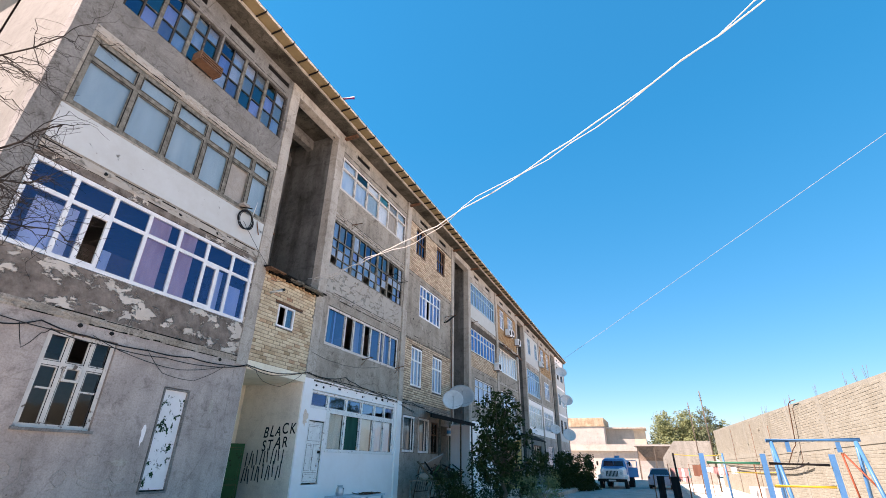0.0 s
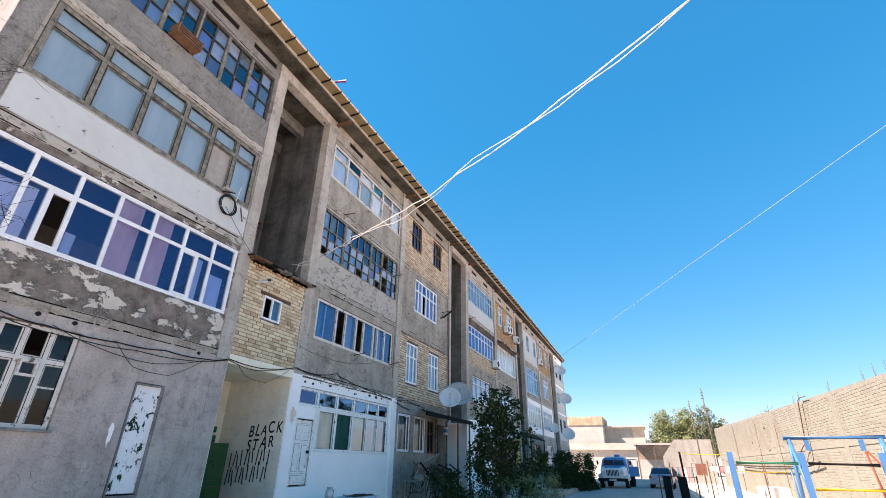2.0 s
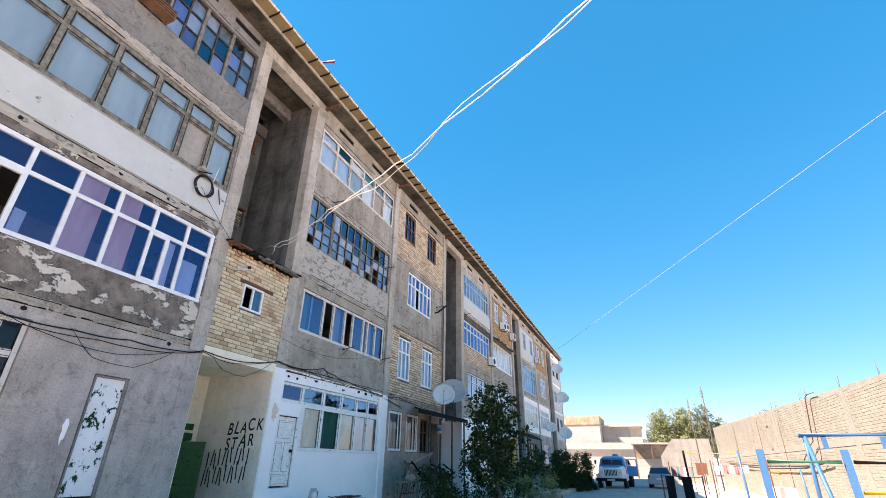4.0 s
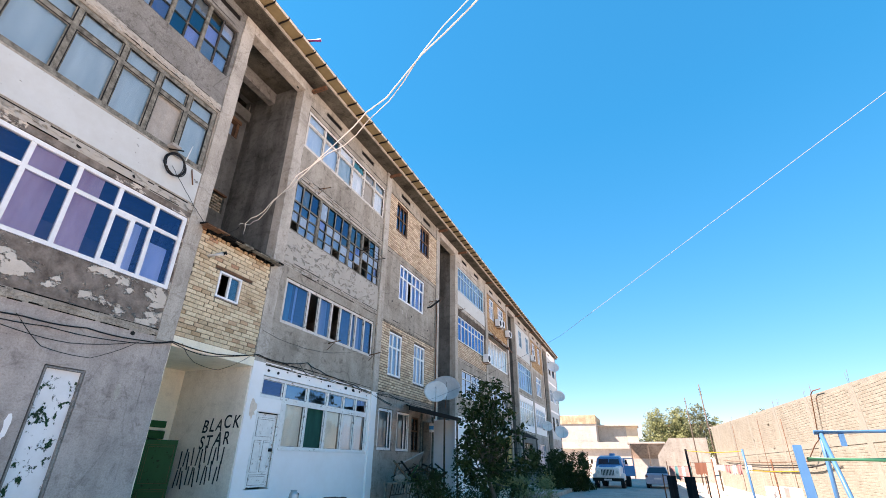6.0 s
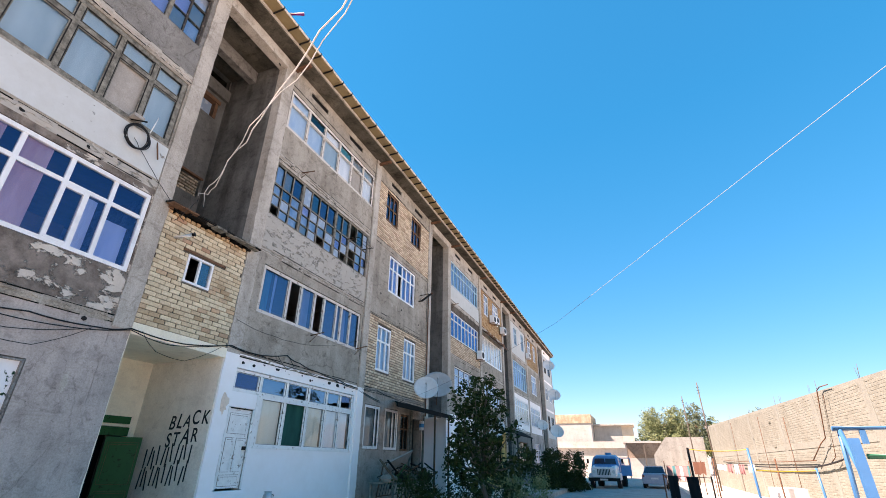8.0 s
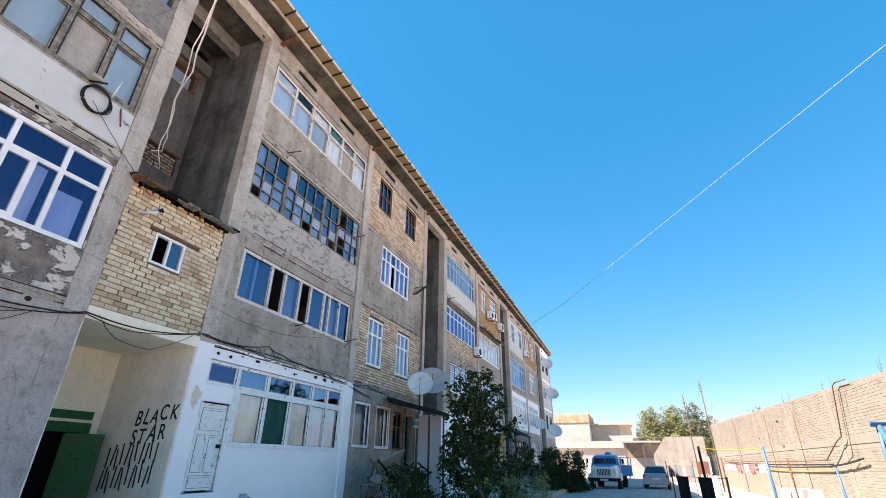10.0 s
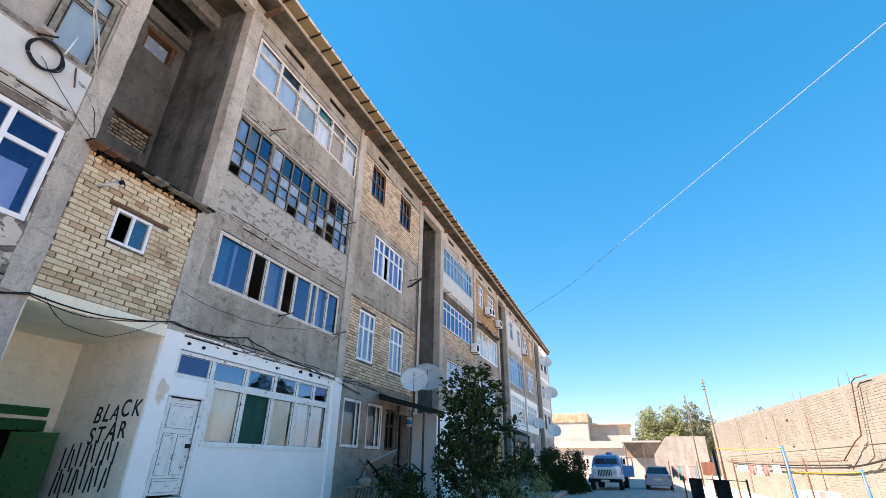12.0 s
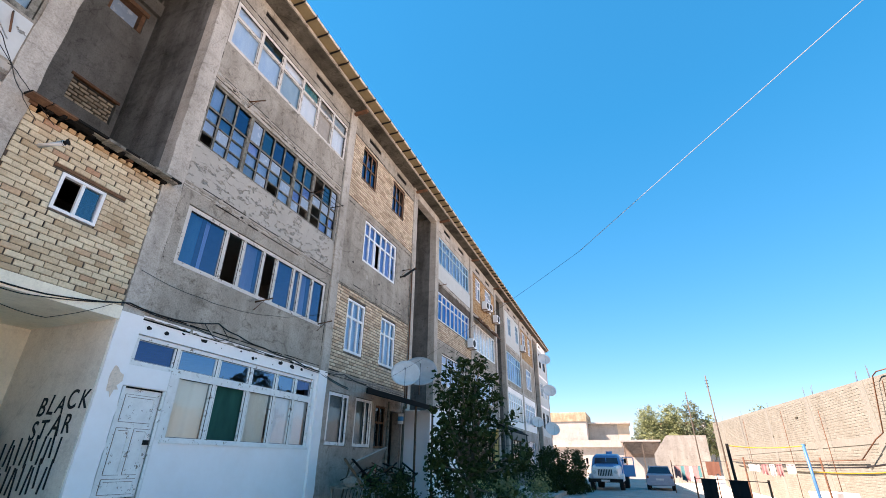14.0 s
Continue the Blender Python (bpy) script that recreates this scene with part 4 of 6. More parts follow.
F3 = (32.5, 37.5, 7.75, 9.45)
bay_wall(32.35, 37.76, 2, [F3], "plaster")
window(B, *F3, cols=7, rows=(), frame_mat="pvc", bar=.09, recess=.02, glass_mat="glass_clear", seed=27, curtain="curtain_white", label="white balcony glazing")
F2 = (32.8, 37.2, 4.9, 6.4)
bay_wall(32.35, 37.76, 1, [F2], "plaster")
window(B, *F2, cols=5, rows=(.7,), frame_mat="white_wood", seed=28, curtain="curtain_white")
F1 = (33.4, 36.6, 1.6, 3.1)
bay_wall(32.35, 37.76, 0, [F1], "yellow_wash")
window(B, *F1, cols=4, rows=(.7,), frame_mat="brown_wood", seed=29, curtain="curtain_cream")

pilaster(40.6, 41.0, "concrete", .03)
pilaster(46.45, 46.9, "concrete", .05)
pilaster(52.3, 52.72, "concrete", .05)
bands(41.0, 46.45, vents=(42, 44.4))
G4 = [(42.0, 43.1, 10.95, 12.5), (44.8, 45.9, 10.95, 12.5)]
bay_wall(41.0, 46.45, 3, G4, "white_peel")
for k, h in enumerate(G4):
    window(B, *h, cols=2, rows=(.66,), frame_mat="blue_frame", bar=.075, recess=.02, seed=30 + k, curtain="curtain_pale")
G3 = (41.2, 46.2, 7.3, 9.5)
bay_wall(41.0, 46.45, 2, [G3], "plaster")
window(B, *G3, cols=6, rows=(.72,), frame_mat="blue_frame", bar=.08, recess=.03, seed=32, curtain=[("curtain_pale", .1, .8)])
G2 = (41.2, 46.2, 4.5, 6.4)
bay_wall(41.0, 46.45, 1, [G2], "whitewash")
window(B, *G2, cols=7, rows=(.7,), frame_mat="pvc", bar=.08, recess=.02, glass_mat="glass_clear", seed=33, curtain="curtain_white")
G1 = (42, 45, 1.6, 3.1)
bay_wall(41.0, 46.45, 0, [G1], "cream")
window(B, *G1, cols=3, rows=(.7,), frame_mat="brown_wood", seed=34, curtain="curtain_cream")
bands(46.9, 52.3, vents=(48, 50.2))
H4 = [(47.6, 49.0, 10.95, 12.6), (50.2, 51.4, 10.95, 12.6)]
bay_wall(46.9, 52.3, 3, H4, "mortar")
brickwork(B, 46.9, 52.3, 10.06, 12.82, H4, "brick_orange", seed=15)
for k, h in enumerate(H4):
    window(B, *h, cols=2, rows=(.66,), frame_mat="pvc", bar=.08, recess=.02, seed=35 + k, curtain="curtain_white")
H3 = (48.6, 50.9, 7.6, 9.4)
bay_wall(46.9, 52.3, 2, [H3], "plaster")
window(B, *H3, cols=3, rows=(.7,), frame_mat="pvc", bar=.08, recess=.02, seed=37, curtain="curtain_pale")
H2 = (47.4, 51.8, 4.6, 6.3)
bay_wall(46.9, 52.3, 1, [H2], "whitewash")
window(B, *H2, cols=6, rows=(.7,), frame_mat="pvc", bar=.08, recess=.02, seed=38, curtain="curtain_white")
H1 = (48, 51, 1.4, 3.2)
bay_wall(46.9, 52.3, 0, [H1], "render")
window(B, *H1, cols=3, rows=(.7,), frame_mat="pvc", seed=39, curtain="curtain_white")
pilaster(55.2, 55.6, "concrete", .03)
pilaster(60.95, 61.35, "concrete", .03)
bands(55.6, 60.95, ("concrete", "whitewash", "whitewash", "whitewash"), (56.6,))
for lv, (z0, z1) in enumerate(((1.5, 3.1), (4.8, 6.3), (7.9, 9.3), (10.9, 12.4))):
    hs = [(56.3, 57.6, z0, z1), (58.6, 60.2, z0, z1)]
    bay_wall(55.6, 60.95, lv, hs, "white_peel" if lv else "render")
    for k, h in enumerate(hs):
        window(B, *h, cols=2, rows=(.66,), frame_mat="grey_wood" if lv % 2 else "pvc", bar=.08, recess=.03, seed=40 + 2 * lv + k, curtain="curtain_white" if (k + lv) % 2 else None)

r = random.Random(77)
for y0, y1 in ((3.2, 8.74), (11.93, 17.42), (17.8, 23.2), (26.5, 31.9), (32.35, 37.76), (41.0, 46.45)):
    for z in (3.86, 4.01, 6.79, 6.97, 9.87, 10.05, 12.83):
        seam(((y0, z), (y1, z)), r)
    for y in (y0 + .004, y1 - .004):
        if y0 > 9:
            seam(((y, 4.1), (y, 13.4)), r, .005)

# ---- first recess: brick infill over the passage ----
GY0, GY1 = 9.12, 11.51
NICHE, LIGHT = (10.42, 11.38, 8.68, 9.28), (10.42, 11.26, 11.58, 12.27)
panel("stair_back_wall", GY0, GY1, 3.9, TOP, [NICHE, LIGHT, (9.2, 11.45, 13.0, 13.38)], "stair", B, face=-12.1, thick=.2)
brickwork(B, *NICHE, [], "rubble", face=-12.22, seed=21, length=.19, height=.062, joint=.034, depth=.06)
block("stair_filling", [(-12.6, -12.35, GY0, GY1, 3.9, 11.4), (-12.6, -12.35, GY0, GY1, 12.4, 12.9)], "mortar", B)
block("niche_lintel", [(-12.14, -12.06, NICHE[0] - .08, NICHE[1] + .06, NICHE[3], NICHE[3] + .06)], "brown_wood", B)
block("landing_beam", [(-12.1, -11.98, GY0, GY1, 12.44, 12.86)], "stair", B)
# no real board: a black sheet stands for the shade in the loft
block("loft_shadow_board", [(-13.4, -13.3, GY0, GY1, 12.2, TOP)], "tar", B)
lw = block("landing_window", [(-12.32, -12.2, LIGHT[0], LIGHT[1], LIGHT[2], LIGHT[2] + .07), (-12.32, -12.06, LIGHT[0] - .05, LIGHT[1] + .05, LIGHT[3] - .1, LIGHT[3] + .03),
                              (-12.32, -12.2, LIGHT[0], LIGHT[0] + .08, LIGHT[2], LIGHT[3]), (-12.32, -12.1, LIGHT[1] - .1, LIGHT[1], LIGHT[2], LIGHT[3])], "brown_wood", B, "old timber landing window")
block("pane", [(-12.29, -12.285, LIGHT[0] + .08, LIGHT[1] - .1, LIGHT[2] + .07, LIGHT[3] - .1)], "glass_dust_reflect", lw)
SW = (9.90, 10.62, 5.12, 5.78)
panel("infill_wall", GY0 + .01, GY1 - .01, 3.98, 6.48, [SW], "mortar", B, face=FX - .012, thick=.24)
window(B, *SW, cols=2, rows=(), frame_mat="pvc", bar=.05, recess=.0, seed=60, open_lights=((0, 0),), label="small white plastic sliding window")
block("lintel_beam", [(-12.1, FX + .03, GY0 + .005, GY1 - .005, 3.74, 3.97)], "passage", B, "chipped cream concrete beam over the passage")

# ---- doors ----
def plank_door(y0, y1, z0, z1, mat, x, parent, label, panels=(), name="door"):
    d = block(name, [(x - .05, x, y0, y1, z0, z1)], mat, parent, label)
    for a, b, c, e in panels:
        w = .035
        A, Bb, C, E_ = y0 + (y1 - y0) * a, y0 + (y1 - y0) * b, z0 + (z1 - z0) * c, z0 + (z1 - z0) * e
        block("moulding", [(x, x + .014, A, Bb, C, C + w), (x, x + .014, A, Bb, E_ - w, E_), (x, x + .014, A, A + w, C + w, E_ - w), (x, x + .014, Bb - w, Bb, C + w, E_ - w)], mat, d)
        g = .007
        block("groove", [(x, x + .004, A - g, A, C, E_), (x, x + .004, Bb, Bb + g, C, E_), (x, x + .004, A, Bb, C - g, C), (x, x + .004, A, Bb, E_, E_ + g), (x, x + .004, A + w, A + w + g, C + w, E_ - w), (x, x + .004, A + w + g, Bb - w, E_ - w - g, E_ - w)], "rust", d)
    return d


M["door_patchy"] = peeling("white_door_worn_to_green", (0.02, 0.07, 0.03), (0.86, 0.86, 0.86), (0.015, 0.03, 0.018), 0.435, 6.5, (1, 1, .8), .006)
plank_door(7.03, 7.60, .95, 2.92, "door_patchy", FX - .05, B, "narrow white door worn through to green paint")
block("door_frame", [(FX - .12, FX + .008, 7.0, 7.03, .92, 2.95), (FX - .12, FX + .008, 7.6, 7.63, .92, 2.95), (FX - .12, FX + .008, 7.03, 7.6, 2.92, 2.95), (FX - .12, FX + .01, 7.0, 7.63, .88, .92)], "plaster_dark", B)
sd = plank_door(12.0, 12.74, .95, 2.66, "white_wood", FX - .045, B, "white panelled timber door", [(.1, .9, .68, .94), (.1, .46, .2, .62), (.54, .9, .2, .62), (.1, .9, .03, .16)])
block("lock", [(FX - .045, FX + .01, 12.62, 12.70, 1.76, 1.84)], "black", sd)
block("door_frame", [(FX - .14, FX + .004, 11.95, 12.0, .92, 2.68), (FX - .14, FX + .004, 12.74, 12.79, .92, 2.68)], "white_wood", B)
block("door_gap", [(FX - .04, FX - .02, 11.985, 12.0, .93, 2.66), (FX - .04, FX - .02, 12.0, 12.74, 2.66, 2.685), (FX - .04, FX - .02, 12.74, 12.755, .93, 2.66)], "tar", B)
block("shop_side_post", [(FX - .14, FX + .01, 12.80, 12.95, 1.85, 3.06)], "white_wood", B)
block("over_door_panel", [(FX - .12, FX - .02, 11.95, 12.80, 2.69, 3.06)], "white_wood", B)
# added black sheet, stands for the shade inside the porch doorway
block("doorway_shade_sheet", [(FX - 1.6, FX - 1.5, 21.2, 23.1, .3, 3.2)], "tar", B)
# slab ends with chipped holes above the shop front
for k in range(15):
    y = 12.2 + k * .36 + rng.uniform(-.16, .16)
    r0 = rng.choice((.012, .02, .035, .06))
    bm = bmesh.new()
    bmesh.ops.create_icosphere(bm, subdivisions=2, radius=1.0)
    for v in bm.verts:
        v.co *= 1 + .5 * noise.noise(v.co * 1.7 + Vector((k, 0, 0)))
    bmesh.ops.transform(bm, matrix=Matrix.Translation((FX + .004, y, 3.76 + rng.uniform(-.07, .07))) @ Matrix.Diagonal((.006, r0 * 1.4, r0, 1)), verts=bm.verts)
    part("socket_hole", bm, "black", B)
for y, z in ((5.55, 3.79), (4.95, 3.8), (8.25, 3.80), (7.3, 6.9), (6.2, 6.88), (4.4, 6.9), (12.5, 9.93), (13.6, 6.85), (14.9, 9.9), (20.5, 7.6), (18.6, 7.75), (22.3, 7.4), (11.2, 13.0)):
    bm = bmesh.new()
    bmesh.ops.create_icosphere(bm, subdivisions=1, radius=1.0)
    bmesh.ops.transform(bm, matrix=Matrix.Translation((FX + .006, y, z)) @ Matrix.Diagonal((.008, .055, .045, 1)), verts=bm.verts)
    part("socket_hole", bm, "black", B)


def ragged_edge(y0, y1, z, mat, h=0.06, face=FX, n=60, seed=1):
    """Broken plaster lip along a slab edge."""
    r = random.Random(seed)
    bm = bmesh.new()
    top = []
    for i in range(n + 1):
        y = y0 + (y1 - y0) * i / n
        d, hh = r.uniform(.004, .03), h * r.uniform(.3, 1.2)
        top.append([bm.verts.new(p) for p in ((face, y, z), (face + d, y, z), (face + d * .8, y, z - hh), (face, y, z - hh))])
    for a, b in zip(top, top[1:]):
        for k in range(4):
            bm.faces.new((a[k], b[k], b[(k + 1) % 4], a[(k + 1) % 4]))
    return part("broken_edge", bm, mat, B)


for y0, y1, z, m in ((3.2, 8.74, 9.98, "concrete"), (3.2, 8.74, 6.93, "peel_soft"), (3.2, 8.74, 3.98, "plaster"), (11.93, 17.42, 3.93, "whitewash"), (11.93, 17.42, 6.92, "plaster"),
                     (11.93, 17.42, 9.98, "plaster"), (17.8, 23.2, 6.86, "plaster"), (17.8, 23.2, 9.95, "plaster"), (17.8, 23.2, 3.95, "plaster_dark"), (26.5, 31.9, 6.9, "plaster"), (26.5, 31.9, 9.95, "concrete")):
    ragged_edge(y0, y1, z, m, seed=int(y0 * 10 + z))
    ragged_edge(y0, y1, z - .09, m, .03, FX - .004, 80, seed=int(y0 * 7 + z))

# ---- passage under the infill ----
block("passage_wall", [(-12.3, FX - .02, 11.488, 11.506, 0, 3.74)], "passage_grey", B, "passage wall with black spray-painted writing")
block("passage_wall", [(-12.3, FX - .02, 9.126, 9.15, 0, 3.74)], "passage", B)
panel("passage_back_wall", 9.15, 11.488, 0, 3.74, [(10.2, 11.3, 0, 2.2)], "passage", B, face=-12.05, thick=.2)
gd = plank_door(.34, 1.03, .02, 1.98, "green", 0, B, "green painted steel door standing ajar", [(.08, .92, .08, .45), (.08, .92, .52, .94)])
gd.matrix_basis = pose(-11.95, 10.38, 0, 0, 0, -40)
# added black sheet in place of the unlit depth of the hall
block("hall_shade_sheet", [(-13.2, -13.1, 9.2, 11.5, 0, 3.2)], "black", B)
block("door_head", [(-12.05, -12.0, 10.2, 11.3, 2.02, 2.2)], "green", B)
block("green_sign", [(-12.05, -12.0, 10.4, 11.28, 2.28, 2.44)], "green", B)


def words(text, x, z, size, tilt, shear=0.0):
    """Hand-sprayed capitals, thin black strokes on the passage wall, which faces -y."""
    r = random.Random(len(text))
    cx = x
    for ch in text:
        cu = bpy.data.curves.new("letter", "FONT")
        cu.body, cu.size, cu.offset, cu.extrude, cu.shear = ch, size * r.uniform(.92, 1.08), .005, .002, shear
        tmp = bpy.data.objects.new("letter", cu)
        scene.collection.objects.link(tmp)
        me = bpy.data.meshes.new_from_object(tmp.evaluated_get(bpy.context.evaluated_depsgraph_get()))
        w = max((v.co.x for v in me.vertices), default=.1)
        bpy.data.objects.remove(tmp)
        me.materials.clear()
        me.materials.append(M["cable"])
        ob = put("letter", me, B, at=pose(cx, 11.484, z + tilt * (cx - x) + r.uniform(-.015, .015), 90, r.uniform(-7, 5), 0) @ Matrix.Diagonal((.78, 1, 1, 1)))
        cx += .78 * w + size * .1


words("BLACK", -10.95, 2.16, .42, .12, .1)
words("STAR", -10.93, 1.80, .44, .12, .1)
# two further lines of paint that cannot be given here stand as plain strokes
for row, (x0, x1, z, n) in enumerate(((-11.45, -9.95, 1.34, 11), (-11.5, -9.98, .92, 12))):
    for i in range(n):
        x = x0 + (x1 - x0) * i / n
        zz = z + .12 * (x - x0) + .05 * math.sin(2.3 * i)
        rod("paint_bar", [(x, 11.484, zz), (x + .05 * math.sin(1.9 * i + row), 11.484, zz + .40 + .06 * math.sin(3.1 * i))], .017, "cable", B, seg=4)

# ---- lean-to top of the infill ----
infill_roof = thing("infill_roof", "tarred board roof edge with broken yellowed bricks beneath", "roof", kind="structure")
bm = bmesh.new()
pts = [(FX - .5, 6.72), (FX + .26, 6.60), (FX + .26, 6.64), (FX - .5, 6.76)]
ends = [[bm.verts.new((x, y, z)) for x, z in pts] for y in (9.0, 11.72)]
for k in range(4):
    bm.faces.new((ends[0][k], ends[0][(k + 1) % 4], ends[1][(k + 1) % 4], ends[1][k]))
bm.faces.new(ends[0][::-1]); bm.faces.new(ends[1])
part("roofing_felt", bm, "tar", infill_roof)
for k in range(11):
    y = 9.08 + k * .235 + rng.uniform(-.06, .06)
    block("rafter_end", [(FX - .4, FX + .16 + rng.uniform(-.12, .09), y, y + rng.uniform(.05, .13), 6.55 + rng.uniform(-.03, .02), 6.61)], rng.choice(["brown_wood", "tar", "tar"]), infill_roof)
for k in range(9):
    y = 9.0 + k * .3
    block("edge_board", [(FX + .1, FX + .25 + rng.uniform(-.05, .06), y, y + .3 + rng.uniform(-.05, .1), 6.575 + rng.uniform(-.02, .015), 6.60 + rng.uniform(0, .03))], rng.choice(["brown_wood", "tar", "grey_wood"]), infill_roof)
for k in range(16):
    y = 9.14 + k * .146
    block("broken_brick", [(FX - .05, FX + .02 + rng.uniform(0, .05), y, y + rng.uniform(.07, .13), 6.47, 6.53 + rng.uniform(-.02, .02))], "brick_orange", infill_roof)
block("loft_fill", [(-12.1, FX - .26, 9.13, 11.5, 6.45, 6.55)], "black", infill_roof)
spout = thing("drain_pipe", "short pale plastic pipe stub with a black mouth", "pipe")
rod("pipe", [(FX - .05, 9.45, 5.98), (FX + .32, 9.62, 6.07)], .05, "dish", spout, seg=12)
rod("mouth", [(FX + .31, 9.615, 6.068), (FX + .37, 9.64, 6.083)], .053, "black", spout, seg=12)
block("wooden_lintel", [(FX - .02, FX + .012, 9.75, 10.95, 5.82, 5.87)], "brown_wood", B)

# ---- wires ----
for k, (pts, r) in enumerate((
        ([(2.9, 3.62), (3.8, 3.53), (4.3, 3.72), (5.1, 3.63), (6.4, 3.62), (7.4, 3.68), (8.5, 3.70), (9.1, 3.83), (10.3, 3.80), (11.6, 4.06), (12.6, 4.02), (13.6, 4.22), (14.2, 4.10), (15.1, 4.01), (16.2, 3.95), (17.4, 3.84), (19, 3.6)], .013),
        ([(2.9, 3.75), (4.5, 3.60), (5.6, 3.52), (6.8, 3.55), (8.0, 3.58), (9.1, 3.80), (10.0, 3.70), (11.5, 4.03), (13.0, 3.98), (14.6, 3.92), (16.0, 3.90), (17.4, 3.80), (19, 3.55)], .009),
        ([(5.2, 3.66), (6.2, 3.42), (7.2, 3.36), (8.3, 3.62)], .007), ([(6.3, 3.64), (6.8, 3.22), (7.6, 3.18), (8.4, 3.66)], .006),
        ([(4.0, 3.6), (4.15, 3.2), (4.35, 3.5), (4.5, 3.63)], .007), ([(9.3, 3.82), (9.7, 3.5), (10.4, 3.45), (11.3, 3.95)], .006),
        ([(13.2, 4.1), (13.55, 3.86), (13.9, 3.95), (13.62, 4.2)], .008), ([(17.6, 3.85), (18.6, 3.95), (20.0, 3.8), (22.8, 3.75)], .012))):
    sm = []
    for (a, b), (c, d) in zip(pts, pts[1:]):
        for j in range(5):
            t = j / 5
            sm.append((FX + .045 + .01 * k + .01 * math.sin(9 * a + j), a + (c - a) * t, b + (d - b) * t - .03 * math.sin(math.pi * t)))
    sm.append((FX + .05, *pts[-1]))
    tagged(rod("wall_cable", sm, r, "cable"), "black electric cable sagging along the facade", "cable", "facade cables")
def overhead(a, b, drop, r, mat, label, seed, wob, n=60, group="overhead wires"):
    tagged(rod("overhead_wire", sag(a, b, drop, n, wob, seed), r, mat), label, "wire", group)
def slack(u, off=Vector((0, 0, 0)), wob=0.0, r=random.Random(5)):
    """The slack cable from the infill roof over the yard."""
    p = Vector((-9.95, 9.45, 6.43)).lerp(Vector((1.87, 2.76, 4.89)), u) - Vector((0, 0, 4 * .89 * u * (1 - u)))
    return p + off + Vector((r.uniform(-wob, wob), r.uniform(-wob, wob), r.uniform(-wob, wob)))


us = [.03 + .24 * k / 14 for k in range(15)]
tagged(rod("overhead_wire", [slack(u, wob=.012) for u in us], .005, "cable"), "thin grey wire tied to the infill roof", "wire", "overhead wires")
us = [.33 + .97 * k / 44 for k in range(45)]
tagged(rod("overhead_wire", [slack(.27) + Vector((.02, .10, -.10)), slack(.285) + Vector((.05, .03, -.07)), slack(.30, wob=.02)] + [slack(u, wob=.02) for u in us], .0068, "white_cable"), "slack white twisted cable strung over the yard", "wire", "overhead wires")
tagged(rod("overhead_wire", [slack(.285) + Vector((-.10, .02, .03)), slack(.295) + Vector((-.02, -.06, -.02)), slack(.31) + Vector((.02, .04, -.05))] + [slack(u, Vector((0, .035 * math.sin(23 * u), .055 * math.sin(29 * u) - .02)), .022) for u in us], .005, "white_cable"), "slack white twisted cable strung over the yard", "wire", "overhead wires")
overhead((-1.9, 11.57, 3.865), (12.84, -2.0, 8.62), 0.0, .0032, "grey_wire", "taut pale wire strung from the porch across the yard", 5, 0.0)
# same wire continued in black: its shaded stretch is put into the colour
overhead((-8.24, 17.75, 3.36), (-1.9, 11.57, 3.865), .12, .002, "cable", "shaded end of the taut wire, darkened by its colour, tied to the porch", 8, 0.0)
overhead((FX + .05, 7.95, 7.6), (FX + .08, 9.5, 6.4), .05, .006, "cable", "thin black wire hanging on the wall", 6, .01, 20)
overhead((FX + .05, 11.6, 4.7), (FX + .06, 17.9, 5.8), .5, .005, "cable", "thin black wire hanging on the wall", 7, .01, 30)

coil = thing("cable_coil", "coil of black cable hanging on a wall bracket", "cable")
for k in range(5):
    c = [(FX + .06 + .016 * k + .02 * math.sin(a + k), 7.98 + .02 * math.sin(2.1 * k) + .23 * math.cos(a) * (1 + .035 * k), 7.66 - .012 * k + .28 * math.sin(a) * (1 - .02 * k)) for a in [2 * math.pi * j / 30 for j in range(31)]]
    rod("loop", c, .011, "cable", coil)
rod("bracket", [(FX, 7.8, 7.98), (FX + .3, 7.95, 7.93)], .018, "black", coil)
rod("bracket", [(FX, 8.45, 7.85), (FX + .12, 8.5, 7.4)], .016, "rust", coil)
antenna = thing("wifi_antenna", "small white stick antenna on the window sill", "antenna")
rod("mast", [(FX + .08, 8.2, 7.9), (FX + .1, 8.25, 8.35)], .012, "pvc", antenna)
block("box", [(FX + .02, FX + .2, 7.72, 7.95, 7.98, 8.05)], "plywood", antenna)
shelf = thing("window_box", "slatted wooden crate hung outside a window", "crate")
for k in range(4):
    block("slat", [(FX + .02, FX + .34, 5.28, 5.92, 11.04 + .07 * k, 11.075 + .07 * k)], "brown_wood", shelf)
block("end_board", [(FX + .02, FX + .34, 5.25, 5.28, 11.0, 11.3)], "brown_wood", shelf)
block("end_board", [(FX + .02, FX + .34, 5.92, 5.95, 11.0, 11.3)], "brown_wood", shelf)
roof_flag = thing("roof_pipe", "short white and purple pipe end on the eaves", "pipe")
rod("pipe", [(-8.95, 10.3, 13.9), (-8.5, 10.62, 14.1)], .05, "pvc", roof_flag, seg=10)
rod("band", [(-8.90, 10.335, 13.90), (-8.495, 10.62, 14.06)], .045, "curtain_plum", roof_flag, seg=10)
rod("stand", [(-8.95, 10.3, 13.78), (-8.95, 10.3, 13.92)], .025, "rust", roof_flag)
